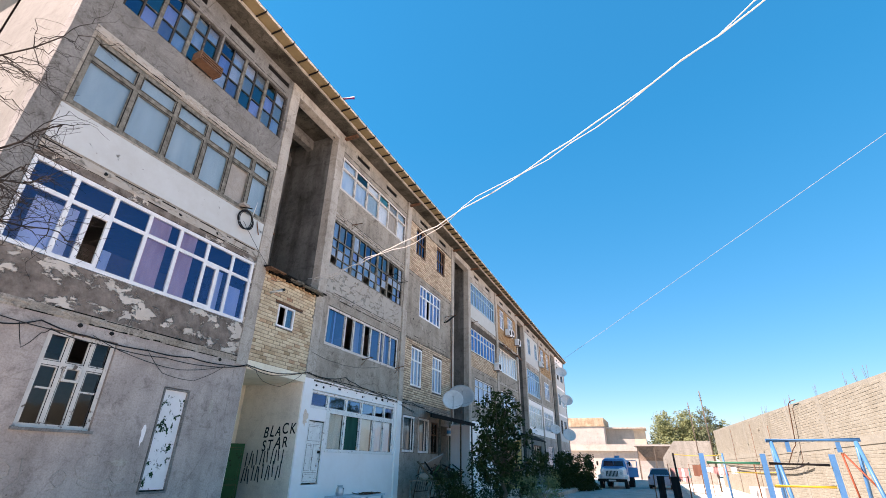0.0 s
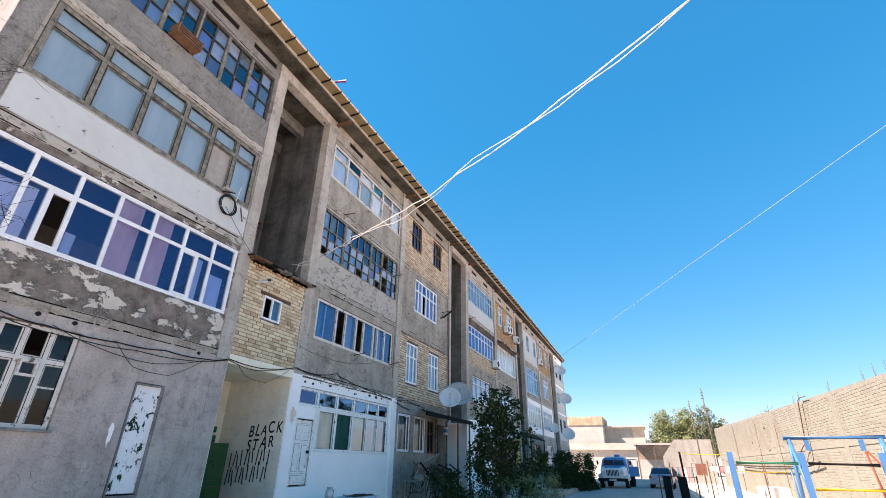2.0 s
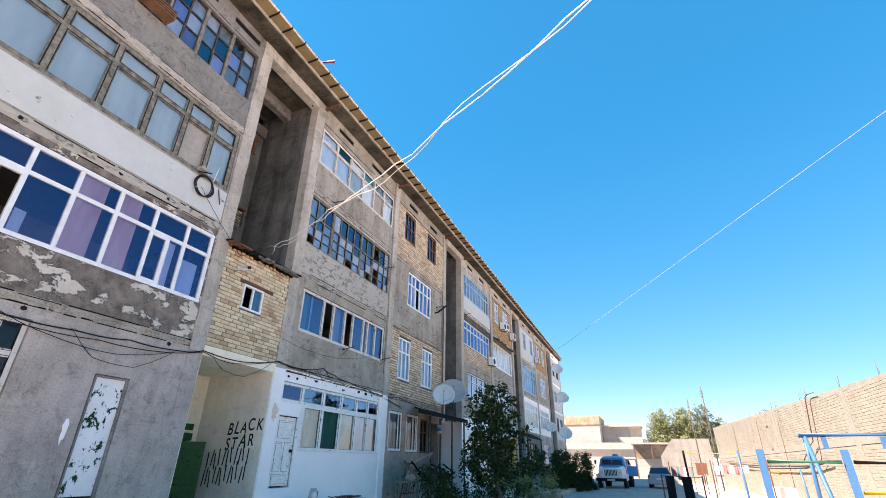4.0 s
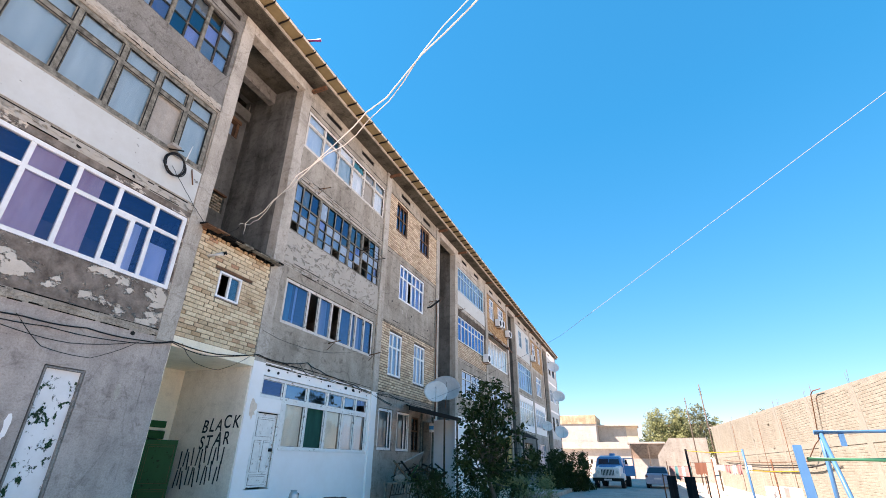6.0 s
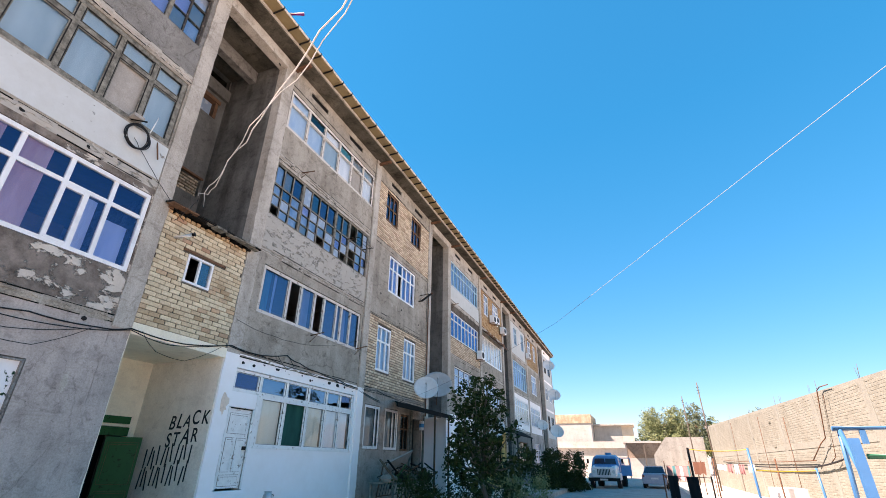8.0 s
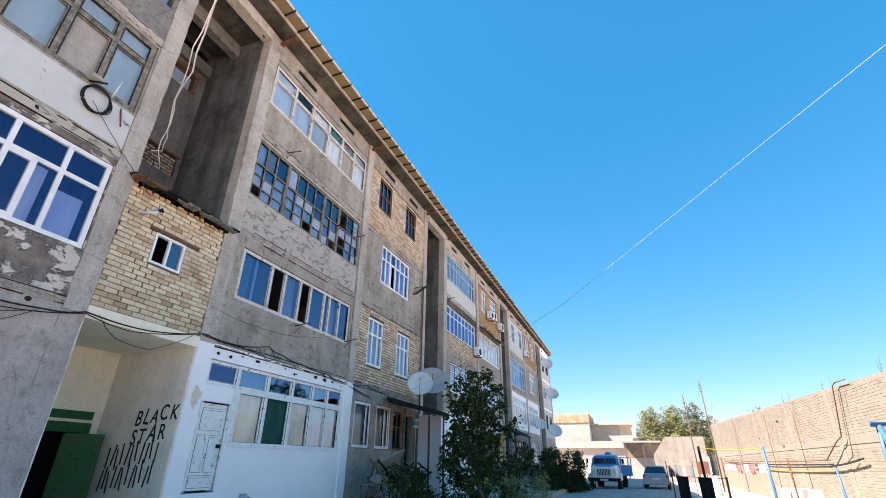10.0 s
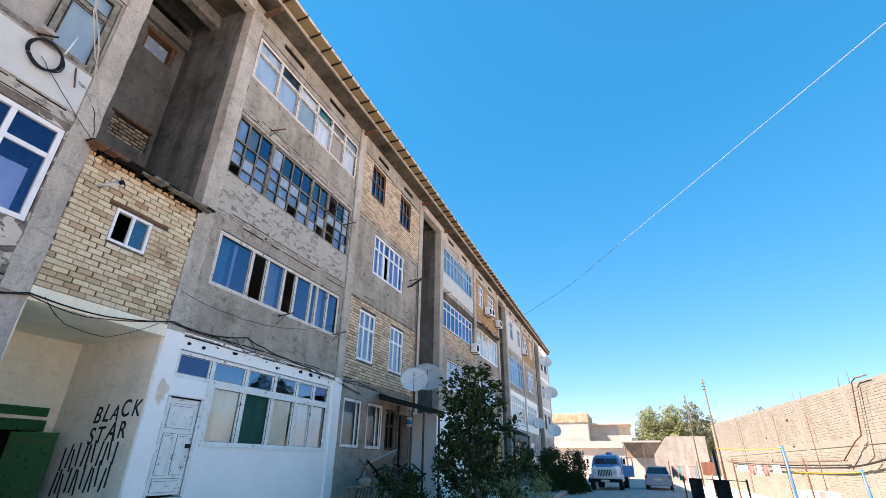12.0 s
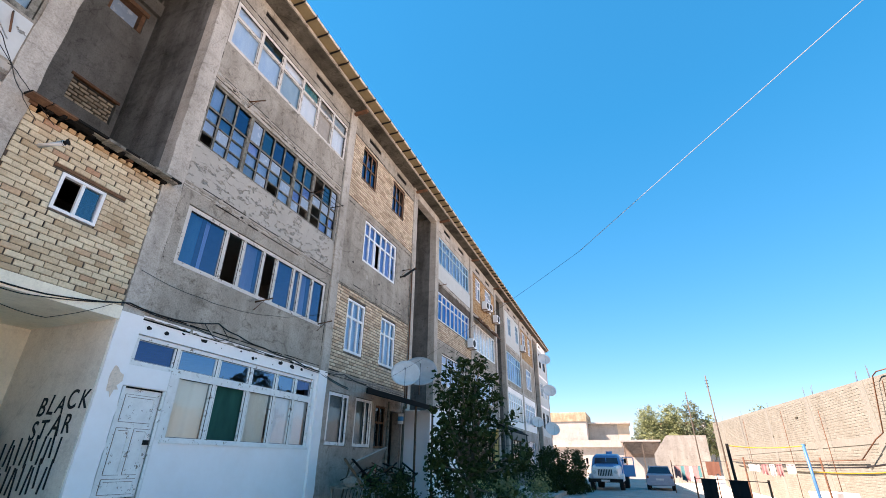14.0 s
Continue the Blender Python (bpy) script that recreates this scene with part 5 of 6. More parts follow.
for y, z in ((22.4, 8.9), (17.1, 5.15), (14.55, 5.02), (15.9, 8.95), (26.7, 9.75), (13.0, 10.0)):
    br = thing("wall_bracket", "rusty iron bracket sticking out of the wall", "bracket", "wall brackets")
    rod("arm", [(FX, y, z), (FX + .35, y + .2, z + .12)], .022, "rust", br)
    rod("stay", [(FX, y, z - .2), (FX + .2, y + .1, z + .06)], .012, "rust", br)
stove = thing("stove_pipe", "black iron stove pipe sticking out of the wall", "pipe")
rod("pipe", [(FX - .02, 22.25, 8.55), (FX + .12, 22.33, 8.6), (FX + .5, 22.6, 9.0)], .05, "black", stove, seg=10)
rod("mouth", [(FX + .49, 22.595, 8.99), (FX + .53, 22.62, 9.03)], .06, "rust", stove, seg=10)
drying = thing("drying_rack", "folding iron drying rack under a window", "rack")
for k in range(3):
    rod("bar", [(FX + .12 + .16 * k, 15.9, 8.98), (FX + .12 + .16 * k, 17.0, 8.98)], .01, "black", drying)
rod("arm", [(FX, 15.95, 8.98), (FX + .5, 15.95, 8.98)], .014, "black", drying)
rod("arm", [(FX, 16.95, 8.98), (FX + .5, 16.95, 8.98)], .014, "black", drying)
rod("drain_pipe_run", [(FX + .12, 23.12, 3.4), (FX + .12, 23.12, 9.2)], .03, "rust", B)


def air_conditioner(y, z, at_face=FX):
    ac = thing("air_conditioner", "white outdoor air-conditioning unit on brackets", "air conditioner", "air conditioners")
    block("case", [(at_face + .1, at_face + .42, y, y + .75, z, z + .52)], "pvc", ac)
    bm = bmesh.new()
    bmesh.ops.create_cone(bm, cap_ends=True, segments=20, radius1=.2, radius2=.19, depth=.03, matrix=Matrix.Translation((at_face + .435, y + .3, z + .26)) @ Matrix.Rotation(radians(90), 4, "Y"))
    part("fan_grille", bm, "black", ac)
    block("bracket", [(at_face, at_face + .45, y + .1, y + .14, z - .04, z)], "rust", ac)
    block("bracket", [(at_face, at_face + .45, y + .6, y + .64, z - .04, z)], "rust", ac)


for y, z in ((31.0, 7.5), (34.2, 10.75), (35.0, 10.9), (37.0, 10.6), (46.2, 10.5), (50.2, 4.6)):
    air_conditioner(y, z)
torn = thing("torn_awning", "ragged brown awning above the white balcony glazing", "awning")
bm = bmesh.new()
g = []
for i in range(22):
    y = 32.4 + 5.2 * i / 21
    g.append([bm.verts.new(p) for p in ((FX + .02, y, 9.75), (FX + .45 + rng.uniform(-.1, .1), y, 9.58 + rng.uniform(-.06, .04)), (FX + .5, y, 9.42 + rng.uniform(-.12, .08)))])
for a, b in zip(g, g[1:]):
    for k in range(2):
        bm.faces.new((a[k], b[k], b[k + 1], a[k + 1]))
part("sheet", bm, "rust", torn)


def dish(x, y, z, dia, yaw, tilt, label="white satellite dish with a few rust marks", mat="dish"):
    d = thing("satellite_dish", label, "satellite dish", "satellite dishes", at=(x, y, z))
    bm = bmesh.new()
    n, m_, rr = 28, 6, dia / 2
    rings = []
    for side in (0, 1):
        for i in range(1, m_ + 1):
            q = rr * i / m_
            rings.append([bm.verts.new((q * math.cos(a), q * math.sin(a), .28 * q * q / rr - (.012 if side else 0))) for a in [2 * math.pi * k / n for k in range(n)]])
    for s in (0, m_):
        for i in range(s, s + m_ - 1):
            for k in range(n):
                bm.faces.new((rings[i][k], rings[i][(k + 1) % n], rings[i + 1][(k + 1) % n], rings[i + 1][k]))
        bm.faces.new(rings[s][::-1])
    for k in range(n):
        bm.faces.new((rings[m_ - 1][k], rings[m_ - 1][(k + 1) % n], rings[-1][(k + 1) % n], rings[-1][k]))
    for f in bm.faces:
        f.smooth = True
    turn = pose(0, 0, 0, 0, 0, yaw) @ pose(0, 0, 0, 90 - tilt, 0, 0)
    ob = part("reflector", bm, mat, d)
    ob.matrix_basis = turn
    ob = rod("feed_arm", [(0, -rr, .28 * rr), (0, -rr * .2, dia * .55)], .007, "black", d)
    ob.matrix_basis = turn
    ob = rod("feed_head", [(0, -rr * .2, dia * .52), (0, -rr * .14, dia * .58)], .028, "chrome", d, seg=10)
    ob.matrix_basis = turn
    ob = rod("mast", [(0, .15, -.75), (0, .12, -.1), (0, .02, -.05)], .018, "rust", d)
    ob.matrix_basis = pose(0, 0, 0, 0, 0, yaw)
    return d


dish(-8.44, 20.55, 4.19, .98, 24, 24, "white satellite dish standing on the porch roof")
dish(-8.8, 22.55, 4.58, 1.35, 25, 30, "large grey satellite dish standing on the porch roof", "dish_grey")
dish(-8.4, 30.0, 3.3, 1.3, 20, 28)
dish(-8.9, 48.2, 4.7, 1.0, 20, 28)
dish(-8.8, 53.8, 11.1, 1.3, 25, 28)
dish(-8.8, 55.9, 8.3, 1.4, 25, 28)
dish(-8.6, 54.4, 4.5, 1.4, 25, 28)

# ---- porch by bay B, junk and small things in front ----
porch = thing("porch_roof", "sagging dark porch roof of boards on iron posts", "porch")
bm = bmesh.new()
prof = [(FX + .01, 3.72), (-8.25, 3.36), (-8.25, 3.40), (FX + .01, 3.77)]
ends = [[bm.verts.new((x, y + (max(0, 20.3 - y) if x < -9 else 0), z - .02 * k)) for x, z in prof] for k, y in enumerate((17.75, 20.4, 22.9))]
for a, b in zip(ends, ends[1:]):
    for k in range(4):
        bm.faces.new((a[k], a[(k + 1) % 4], b[(k + 1) % 4], b[k]))
bm.faces.new(ends[0][::-1]); bm.faces.new(ends[-1])
part("roof_sheet", bm, "tar", porch)
block("edge_board", [(-8.26, -8.2, 17.72, 22.95, 3.24, 3.39)], "tar", porch)
for y in (22.7, 21.2):
    rod("post", [(-8.3, y, 0), (-8.3, y, 3.32)], .04, "rust", porch, seg=8)
lamp = thing("hanging_can", "small blue and white tin hanging under the porch", "tin")
rod("can", [(-9.2, 21.9, 2.75), (-9.2, 21.9, 3.1)], .1, "pvc", lamp, seg=12)
rod("blue_band", [(-9.2, 21.9, 2.85), (-9.2, 21.9, 3.0)], .104, "truck_blue", lamp, seg=12)
rod("hook", [(-9.2, 21.9, 3.1), (-9.2, 21.9, 3.55)], .008, "black", lamp)
rod("door_post", [(-9.55, 22.86, 0), (-9.55, 22.86, 3.45)], .05, "grey_wood", porch, seg=6)
rod("door_post", [(-9.6, 21.72, 0), (-9.6, 21.72, 3.5)], .05, "grey_wood", porch, seg=6)
porch_wall = block("porch_side_wall", [(-9.68, -8.5, 22.95, 23.1, 0, 3.3)], "whitewash", B)
block("annex_wall", [(-9.69, -9.3, 23.62, 26.05, 0, 3.4)], "whitewash", B, "whitewashed wall closing the foot of the recess")


porch = thing("porch_roof", "low dark porch roof over an iron grille", "porch")
bm = bmesh.new()
pr = [(FX + .01, 3.55), (-8.5, 3.5), (-7.7, 3.1), (-7.7, 3.16), (-8.5, 3.57), (FX + .01, 3.62)]
ends = [[bm.verts.new((x, y, z)) for x, z in pr] for y in (33.2, 37.6)]
for k in range(6):
    bm.faces.new((ends[0][k], ends[0][(k + 1) % 6], ends[1][(k + 1) % 6], ends[1][k]))
bm.faces.new(ends[0][::-1]); bm.faces.new(ends[1])
part("roof_sheet", bm, "tar", porch)
for k in range(8):
    rod("grille_bar", [(-9.55 + .24 * k, 33.3, 1.6), (-9.55 + .24 * k, 33.3, 3.2)], .014, "black", porch)
for z in (1.6, 2.4, 3.15):
    rod("grille_rail", [(-9.6, 33.3, z), (-7.8, 33.3, z)], .016, "black", porch)
for y in (33.3, 37.5):
    rod("post", [(-7.8, y, 0), (-7.8, y, 3.14)], .04, "black", porch, seg=8)


def junk_item(name, bxs, mat, label, at, category):
    t = thing(name, label, category, at=at.translation)
    t.matrix_basis = at
    block("body", bxs, mat, t)
    return t


def table(x, y, z, w, d, mat="grey_wood"):
    t = thing("work_table", "rough weathered timber table with odds and ends on it", "table", at=(x, y, 0))
    block("tabletop", [(-d / 2, d / 2, -w / 2, w / 2, z - .05, z)], mat, t)
    for sx in (-1, 1):
        for sy in (-1, 1):
            block("leg", [(sx * (d / 2 - .06) - .03, sx * (d / 2 - .06) + .03, sy * (w / 2 - .06) - .03, sy * (w / 2 - .06) + .03, 0, z - .05)], mat, t)
    return t


table(-8.8, 13.6, .62, 2.3, .7, "blue_frame")
jug = thing("metal_jug", "dented grey metal jug on the table", "jug", at=(-8.85, 12.75, .62))
bm = bmesh.new()
prof = [(.0, 0), (.10, 0), (.12, .08), (.10, .2), (.075, .25), (.085, .28)]
ring = [[bm.verts.new((r_ * math.cos(a), r_ * math.sin(a), z)) for a in [2 * math.pi * k / 16 for k in range(16)]] for r_, z in prof[1:]]
for a, b in zip(ring, ring[1:]):
    for k in range(16):
        bm.faces.new((a[k], a[(k + 1) % 16], b[(k + 1) % 16], b[k]))
bm.faces.new(ring[0][::-1])
part("body", bm, "chrome", jug)
rod("handle", [(0, .1, .22), (0, .19, .2), (0, .19, .08), (0, .11, .06)], .012, "black", jug)
tray = thing("folded_cloth", "dark blue and red cloth lying on the table", "cloth", at=(-8.75, 14.1, .622))
bm = bmesh.new()
bmesh.ops.create_grid(bm, x_segments=9, y_segments=12, size=.5)
for v in bm.verts:
    v.co = Vector((v.co.x * .5, v.co.y, .03 + .05 * noise.noise(v.co * 5)))
part("cloth", bm, "cloth_red", tray)
table(-8.6, 18.9, .95, 2.6, .9)
junk_item("old_board", [(-.02, .02, -.75, .75, -.3, .3)], "plywood", "loose grey chipboard sheet leaning on the junk pile", pose(-8.55, 18.6, 1.5, 18, 35, 6), "board")
junk_item("wooden_crate", [(-.25, .25, -.4, .4, 0, .03), (-.25, .25, -.4, -.38, .03, .2), (-.25, .25, .38, .4, .03, .2), (-.25, -.23, -.38, .38, .03, .2), (.23, .25, -.38, .38, .03, .2)], "grey_wood", "old open timber crate on the junk pile", pose(-8.5, 19.4, .97, 0, 0, 12), "crate")
for k in range(18):
    y = 17.7 + k * .17
    junk_item("scrap_plank", [(-.03, .03, -.6, .6, -.015, .015)], rng.choice(["grey_wood", "brown_wood", "rust", "tar", "tar"]), "broken plank thrown on the junk pile", pose(-8.5 + rng.uniform(-.3, .3), y, 1.1 + rng.uniform(-.15, .35), rng.uniform(-35, 35), rng.uniform(-25, 25), rng.uniform(-60, 60)), "plank")
for k in range(9):
    bag = thing("sack", "dirty dark sack slumped on the junk pile", "sack", "sacks", at=(-8.4 + rng.uniform(-.3, .2), 17.7 + k * .38, .22 if k % 2 else .95 + .2 * .5))
    bm = bmesh.new()
    bmesh.ops.create_icosphere(bm, subdivisions=2, radius=.26)
    for v in bm.verts:
        v.co = Vector((v.co.x, v.co.y * 1.4, max(v.co.z * .6, -.1))) * (1 + .25 * noise.noise(v.co * 4 + Vector((k, 0, 0))))
    part("sack_body", bm, rng.choice(["cloth_black", "far_brown", "tar"]), bag)

bed = thing("bedstead", "rusty iron bedstead end leaning in the junk pile", "bedstead", at=(-9.35, 19.3, 0))
bed.rotation_euler = (0, radians(12), 0)
rod("rail", [(0, -.8, 0), (0, -.8, 1.45), (0, -.7, 1.55), (0, .7, 1.55), (0, .8, 1.45), (0, .8, 0)], .022, "rust", bed, seg=8)
for k in range(7):
    rod("bar", [(0, -.6 + .2 * k, .5), (0, -.6 + .2 * k, 1.54)], .01, "black", bed)
rod("rail", [(0, -.8, .5), (0, .8, .5)], .018, "rust", bed, seg=8)

# tangle of bent iron and sticks among the junk
r = random.Random(77)
for k in range(9):
    y = 17.8 + .36 * k
    p = Vector((-8.45 + r.uniform(-.25, .2), y, .97))
    pts = [p + Vector((.1 * r.uniform(-1, 1) * j, .16 * j * r.uniform(.2, 1), .13 * j * r.uniform(.3, 1.1))) for j in range(5)]
    tagged(rod("scrap_iron", pts, r.choice((.012, .02, .03)), r.choice(["black", "rust", "cloth_red", "green"])), "bent length of scrap iron in the junk pile", "scrap", "scrap iron")
for k in range(4):
    wh = thing("rubber_hoop", "worn bicycle tyre lying in the junk pile", "scrap", "rubber hoops")
    bm = bmesh.new()
    c = Vector((-8.15, 18.2 + .75 * k, .31))
    tube(bm, [c + Vector((.06 * math.sin(a), .3 * math.cos(a), .3 * math.sin(a))) for a in [2 * math.pi * j / 24 for j in range(25)]], .022)
    part("rubber", bm, "tyre", wh)

# ---- plants ----
def leaf_cloud(bm, centres, count, size, r, droop=.4):
    for _ in range(count):
        c, rad = r.choice(centres)
        p = Vector((r.gauss(0, 1), r.gauss(0, 1), r.gauss(0, 1)))
        p = Vector(c) + p.normalized() * rad * (r.random() ** .45)
        d = Vector((r.gauss(0, 1), r.gauss(0, 1), r.gauss(0, .6) - droop)).normalized()
        s = d.cross(Vector((r.gauss(0, 1), r.gauss(0, 1), r.gauss(0, 1)))).normalized()
        n_ = d.cross(s)
        L = size * r.uniform(.6, 1.3)
        v = [bm.verts.new(p), bm.verts.new(p + d * L * .5 + s * L * .28 + n_ * .02), bm.verts.new(p + d * L), bm.verts.new(p + d * L * .5 - s * L * .28 + n_ * .02)]
        bm.faces.new(v)


def limb(bm, a, b, r0, r1, r, bends=4, wob=.06):
    a, b = Vector(a), Vector(b)
    k = (b - a).length
    pts = [a.lerp(b, i / bends) + Vector((r.uniform(-wob, wob), r.uniform(-wob, wob), r.uniform(-wob, wob))) * k * (0 < i < bends) for i in range(bends + 1)]
    tube(bm, pts, [r0 + (r1 - r0) * i / bends for i in range(bends + 1)], 6)
    return pts


def yard_tree(x, y, h, spread, label, leaves, size, seed, low=.15, mat="leaf", lobes=26):
    r = random.Random(seed)
    t = thing("tree", label, "tree", at=(x, y, 0))
    bm = bmesh.new()
    limb(bm, (0, 0, 0), (.05, .1, h * .4), .09, .06, r)
    cents = []
    for k in range(lobes):
        a = 2.4 * k
        f = (k + .5) / lobes
        z = h * (low + (.92 - low) * f)
        rad = spread * (1.05 - .8 * max(0, f - .2)) * r.uniform(.3, 1.0)
        c = Vector((rad * math.cos(a), rad * math.sin(a), z + r.uniform(-.2, .25)))
        pts = limb(bm, (0, 0, h * min(.4, low + .1 * r.random())), c, .035, .008, r)
        cents.append((c, spread * r.uniform(.12, .27)))
        cents.append((Vector(pts[-2]), spread * .2))
    part("trunk", bm, "bark", t)
    bm = bmesh.new()
    leaf_cloud(bm, cents, leaves, size, r)
    part("crown", bm, mat, t)
    return t


yard_tree(-5.8, 19.3, 4.6, 1.5, "leafy young fruit tree with dark green leaves by the porch", 3100, .18, 5, low=.2, lobes=44)


def bush(x, y, z, sx, sy, sz, count, seed, label, size=.09, mat="leaf"):
    r = random.Random(seed)
    t = thing("bush", label, "bush", at=(x, y, 0))
    cents = [(Vector((r.uniform(-sx, sx), r.uniform(-sy, sy), r.uniform(.15, sz))), .34) for _ in range(26)]
    bm = bmesh.new()
    for c, _ in cents[:12]:
        limb(bm, (0, 0, 0), c, .02, .005, r)
    part("stems", bm, "bark", t)
    bm = bmesh.new()
    leaf_cloud(bm, cents, count, size, r)
    part("foliage", bm, mat, t)


bush(-7.3, 18.3, 0, .6, 1.2, 1.15, 2600, 11, "low dark green shrub in front of the junk pile")
bush(-6.6, 21.5, 0, .8, 1.0, .9, 1500, 12, "low green shrub under the fruit tree")
bush(-5.2, 23.0, 0, .8, 1.2, 1.1, 2000, 13, "low grey-green shrub beside the lane", mat="leaf_far")
bush(-7.0, 26.5, 0, .9, 2.2, 1.6, 2600, 14, "green shrub along the block")
for k in range(3):
    bush(-6.3 + .35 * k, 36.5 - 2.2 * k + 4, 0, 1.3, 1.6, 2.3 - .35 * k, 3600, 15 + k, "dense dark creeper heaped over a fence", .14)
bush(-6.6, 33.6, 0, 1.0, 1.6, 2.2, 4200, 31, "dense dark creeper heaped over a fence", .13)
bush(-5.4, 35.6, 0, .9, 1.5, 1.2, 2600, 32, "low dark creeper trailing onto the lane", .12)
vine = thing("climbing_vine", "thin leafy vine climbing a porch post", "vine", at=(-8.25, 22.6, 0))
bm = bmesh.new()
vp = [(.06 * math.sin(3 * z), .06 * math.cos(3 * z), z) for z in [.2 * k for k in range(13)]]
tube(bm, vp, .015)
part("stem", bm, "bark", vine)
bm = bmesh.new()
leaf_cloud(bm, [(Vector(p), .22) for p in vp], 420, .12, random.Random(3))
part("leaves", bm, "leaf", vine)

bare = thing("bare_tree", "leafless tree with thin brown twigs reaching past the end wall", "tree", at=(-7.4, -.3, 0))
r = random.Random(21)
bm = bmesh.new()
limb(bm, (0, 0, 0), (.1, .2, 3.2), .13, .09, r)
part("trunk", bm, "bark", bare)
bm = bmesh.new()
for tgt in ((1.7, 2.3, 5.0), (1.5, 2.0, 6.2), (1.9, 2.5, 3.7), (1.5, 2.2, 4.4), (1.2, 1.7, 5.7), (2.0, 2.1, 4.0)):
    pts = limb(bm, (.1, .2, 3.0 + r.uniform(-.6, .2)), tgt, .032, .007, r, 14, .03)
    for p in pts[5:]:
        for _ in range(4):
            q = Vector(p) + Vector((r.uniform(-.1, .35), r.uniform(-.2, .5), r.uniform(-.4, .4)))
            tw = limb(bm, p, q, .0055, .003, r, 6, .07)
            for s in tw[2:]:
                limb(bm, s, Vector(s) + Vector((r.uniform(-.1, .22), r.uniform(-.12, .28), r.uniform(-.2, .2))), .0022, .0014, r, 3, .12)
part("crown", bm, "twig", bare)

# chalk loops and a bare plaster patch on the ground-floor wall
r = random.Random(61)
for k in range(9):
    cy, cz = r.uniform(4.0, 6.6), r.uniform(.75, 1.5)
    a0, w, h = r.uniform(0, 6), r.uniform(.12, .4), r.uniform(.1, .3)
    pts = [(FX + .004, cy + w * math.cos(a0 + .5 * j) + .03 * j, cz + h * math.sin(a0 + .5 * j * r.uniform(.9, 1.1))) for j in range(12)]
    rod("chalk_line", pts, .005, "concrete", B, seg=4)
for cy, cz, w, h, m in ((6.78, 1.98, .05, .22, "whitewash"), (6.45, 1.45, .2, .06, "concrete"), (8.3, 2.7, .06, .18, "concrete"), (19.6, 7.55, .07, .1, "concrete"), (20.0, 7.5, .05, .14, "concrete"), (11.74, 2.75, .13, .26, "peach")):
    bm = bmesh.new()
    ring = [bm.verts.new((FX + (.028 if m == "peach" else .006), cy + w * math.cos(a) * r.uniform(.6, 1.2), cz + h * math.sin(a) * r.uniform(.7, 1.15))) for a in [2 * math.pi * j / 18 for j in range(18)]]
    bm.faces.new(ring)
    part("bare_patch", bm, m, B)

# ---- yard wall ----
yard_wall = thing("yard_wall", "tall sunlit wall of pale mud-coloured brick with concrete posts", "wall", kind="structure")
WX = 5.3
wall_top = lambda y: 3.40 + (y - 4) * .029
bm = bmesh.new()
wv = []
for y in (4.0, 54.6):
    t = wall_top(y)
    wv.append([bm.verts.new(p) for p in ((WX + .012, y, -.1), (WX + .3, y, -.1), (WX + .3, y, t), (WX + .012, y, t))])
for k in range(4):
    bm.faces.new((wv[0][k], wv[1][k], wv[1][(k + 1) % 4], wv[0][(k + 1) % 4]))
bm.faces.new(wv[0][::-1]); bm.faces.new(wv[1])
part("wall_core", bm, "mortar_pale", yard_wall)
r = random.Random(31)
v, f = [], []
posts = [9.2, 14.6, 20.1, 24.6, 29.8, 36.3, 43.0, 50.0]
z, row = .02, 0
while z < 4.95:
    y = 4.0 - (.15 if row % 2 else 0)
    while y < 54.5:
        a, b = y + .005, min(y + .295, 54.55)
        y += .30
        if z + .09 > wall_top(a) - .03 or 2.18 < z + .07 < 2.42 or any(a < p + .2 and b > p - .2 for p in posts):
            continue
        bv, bf = brick_shape(.006 + r.uniform(-.002, .003), b - a, .081 + r.uniform(-.004, .003), r)
        k = len(v)
        v += [(WX + .012 - X, a + Y, z + Z + r.uniform(-.003, .003)) for X, Y, Z in bv]
        f += [tuple(k + i for i in q[::-1]) for q in bf]
    z += .088
    row += 1
me = bpy.data.meshes.new("brick_courses")
me.from_pydata(v, [], f)
me.materials.append(M["brick_pale"])
tagged(put("brick_courses", me, yard_wall), kind="stuff")
for p in posts:
    block("concrete_post", [(WX - .004, WX + .1, p - .19, p + .19, 0, wall_top(p) - .02)], "mortar_pale", yard_wall)
block("ring_beam", [(WX - .008, WX + .1, a + .19, b - .19, 2.2, 2.42) for a, b in zip([3.9] + posts, posts + [54.7])], "mortar_pale", yard_wall)
for p in (11.9, 15.8, 16.5, 17.4, 20.4, 24.1, 25.0, 29.2, 30.1, 36.2, 43.0, 50.0):
    for k in range(3):
        y = p + .17 * k + rng.uniform(-.06, .06)
        x = WX + .1 + .06 * k
        rod("rebar", [(x, y, wall_top(y) - .1), (x + rng.uniform(-.05, .05), y + rng.uniform(-.12, .06), wall_top(y) + rng.uniform(.22, .45))], .004, "rust", yard_wall, seg=4)
gas = thing("gas_pipe", "rusty brown gas pipe bent over the yard wall", "pipe")
rod("pipe", [(5.2, 22.3, 4.0), (5.2, 23.1, 4.03), (5.18, 23.35, 3.95), (5.15, 23.9, 2.45), (5.12, 24.4, 2.3), (5.1, 25.8, 1.75)], .018, "rust", gas, seg=8)
rod("pipe", [(5.18, 22.9, 3.75), (5.15, 23.5, 1.85), (5.14, 24.1, 1.66)], .014, "rust", gas, seg=8)
tagged(rod("wall_cable", sag((5.15, 22.8, 1.78), (5.15, 25.7, 1.56), .03, 8) + sag((5.15, 25.7, 1.55), (5.15, 47, 1.75), .12, 24), .03, "cable"), "thick black cable slung along the yard wall", "cable")
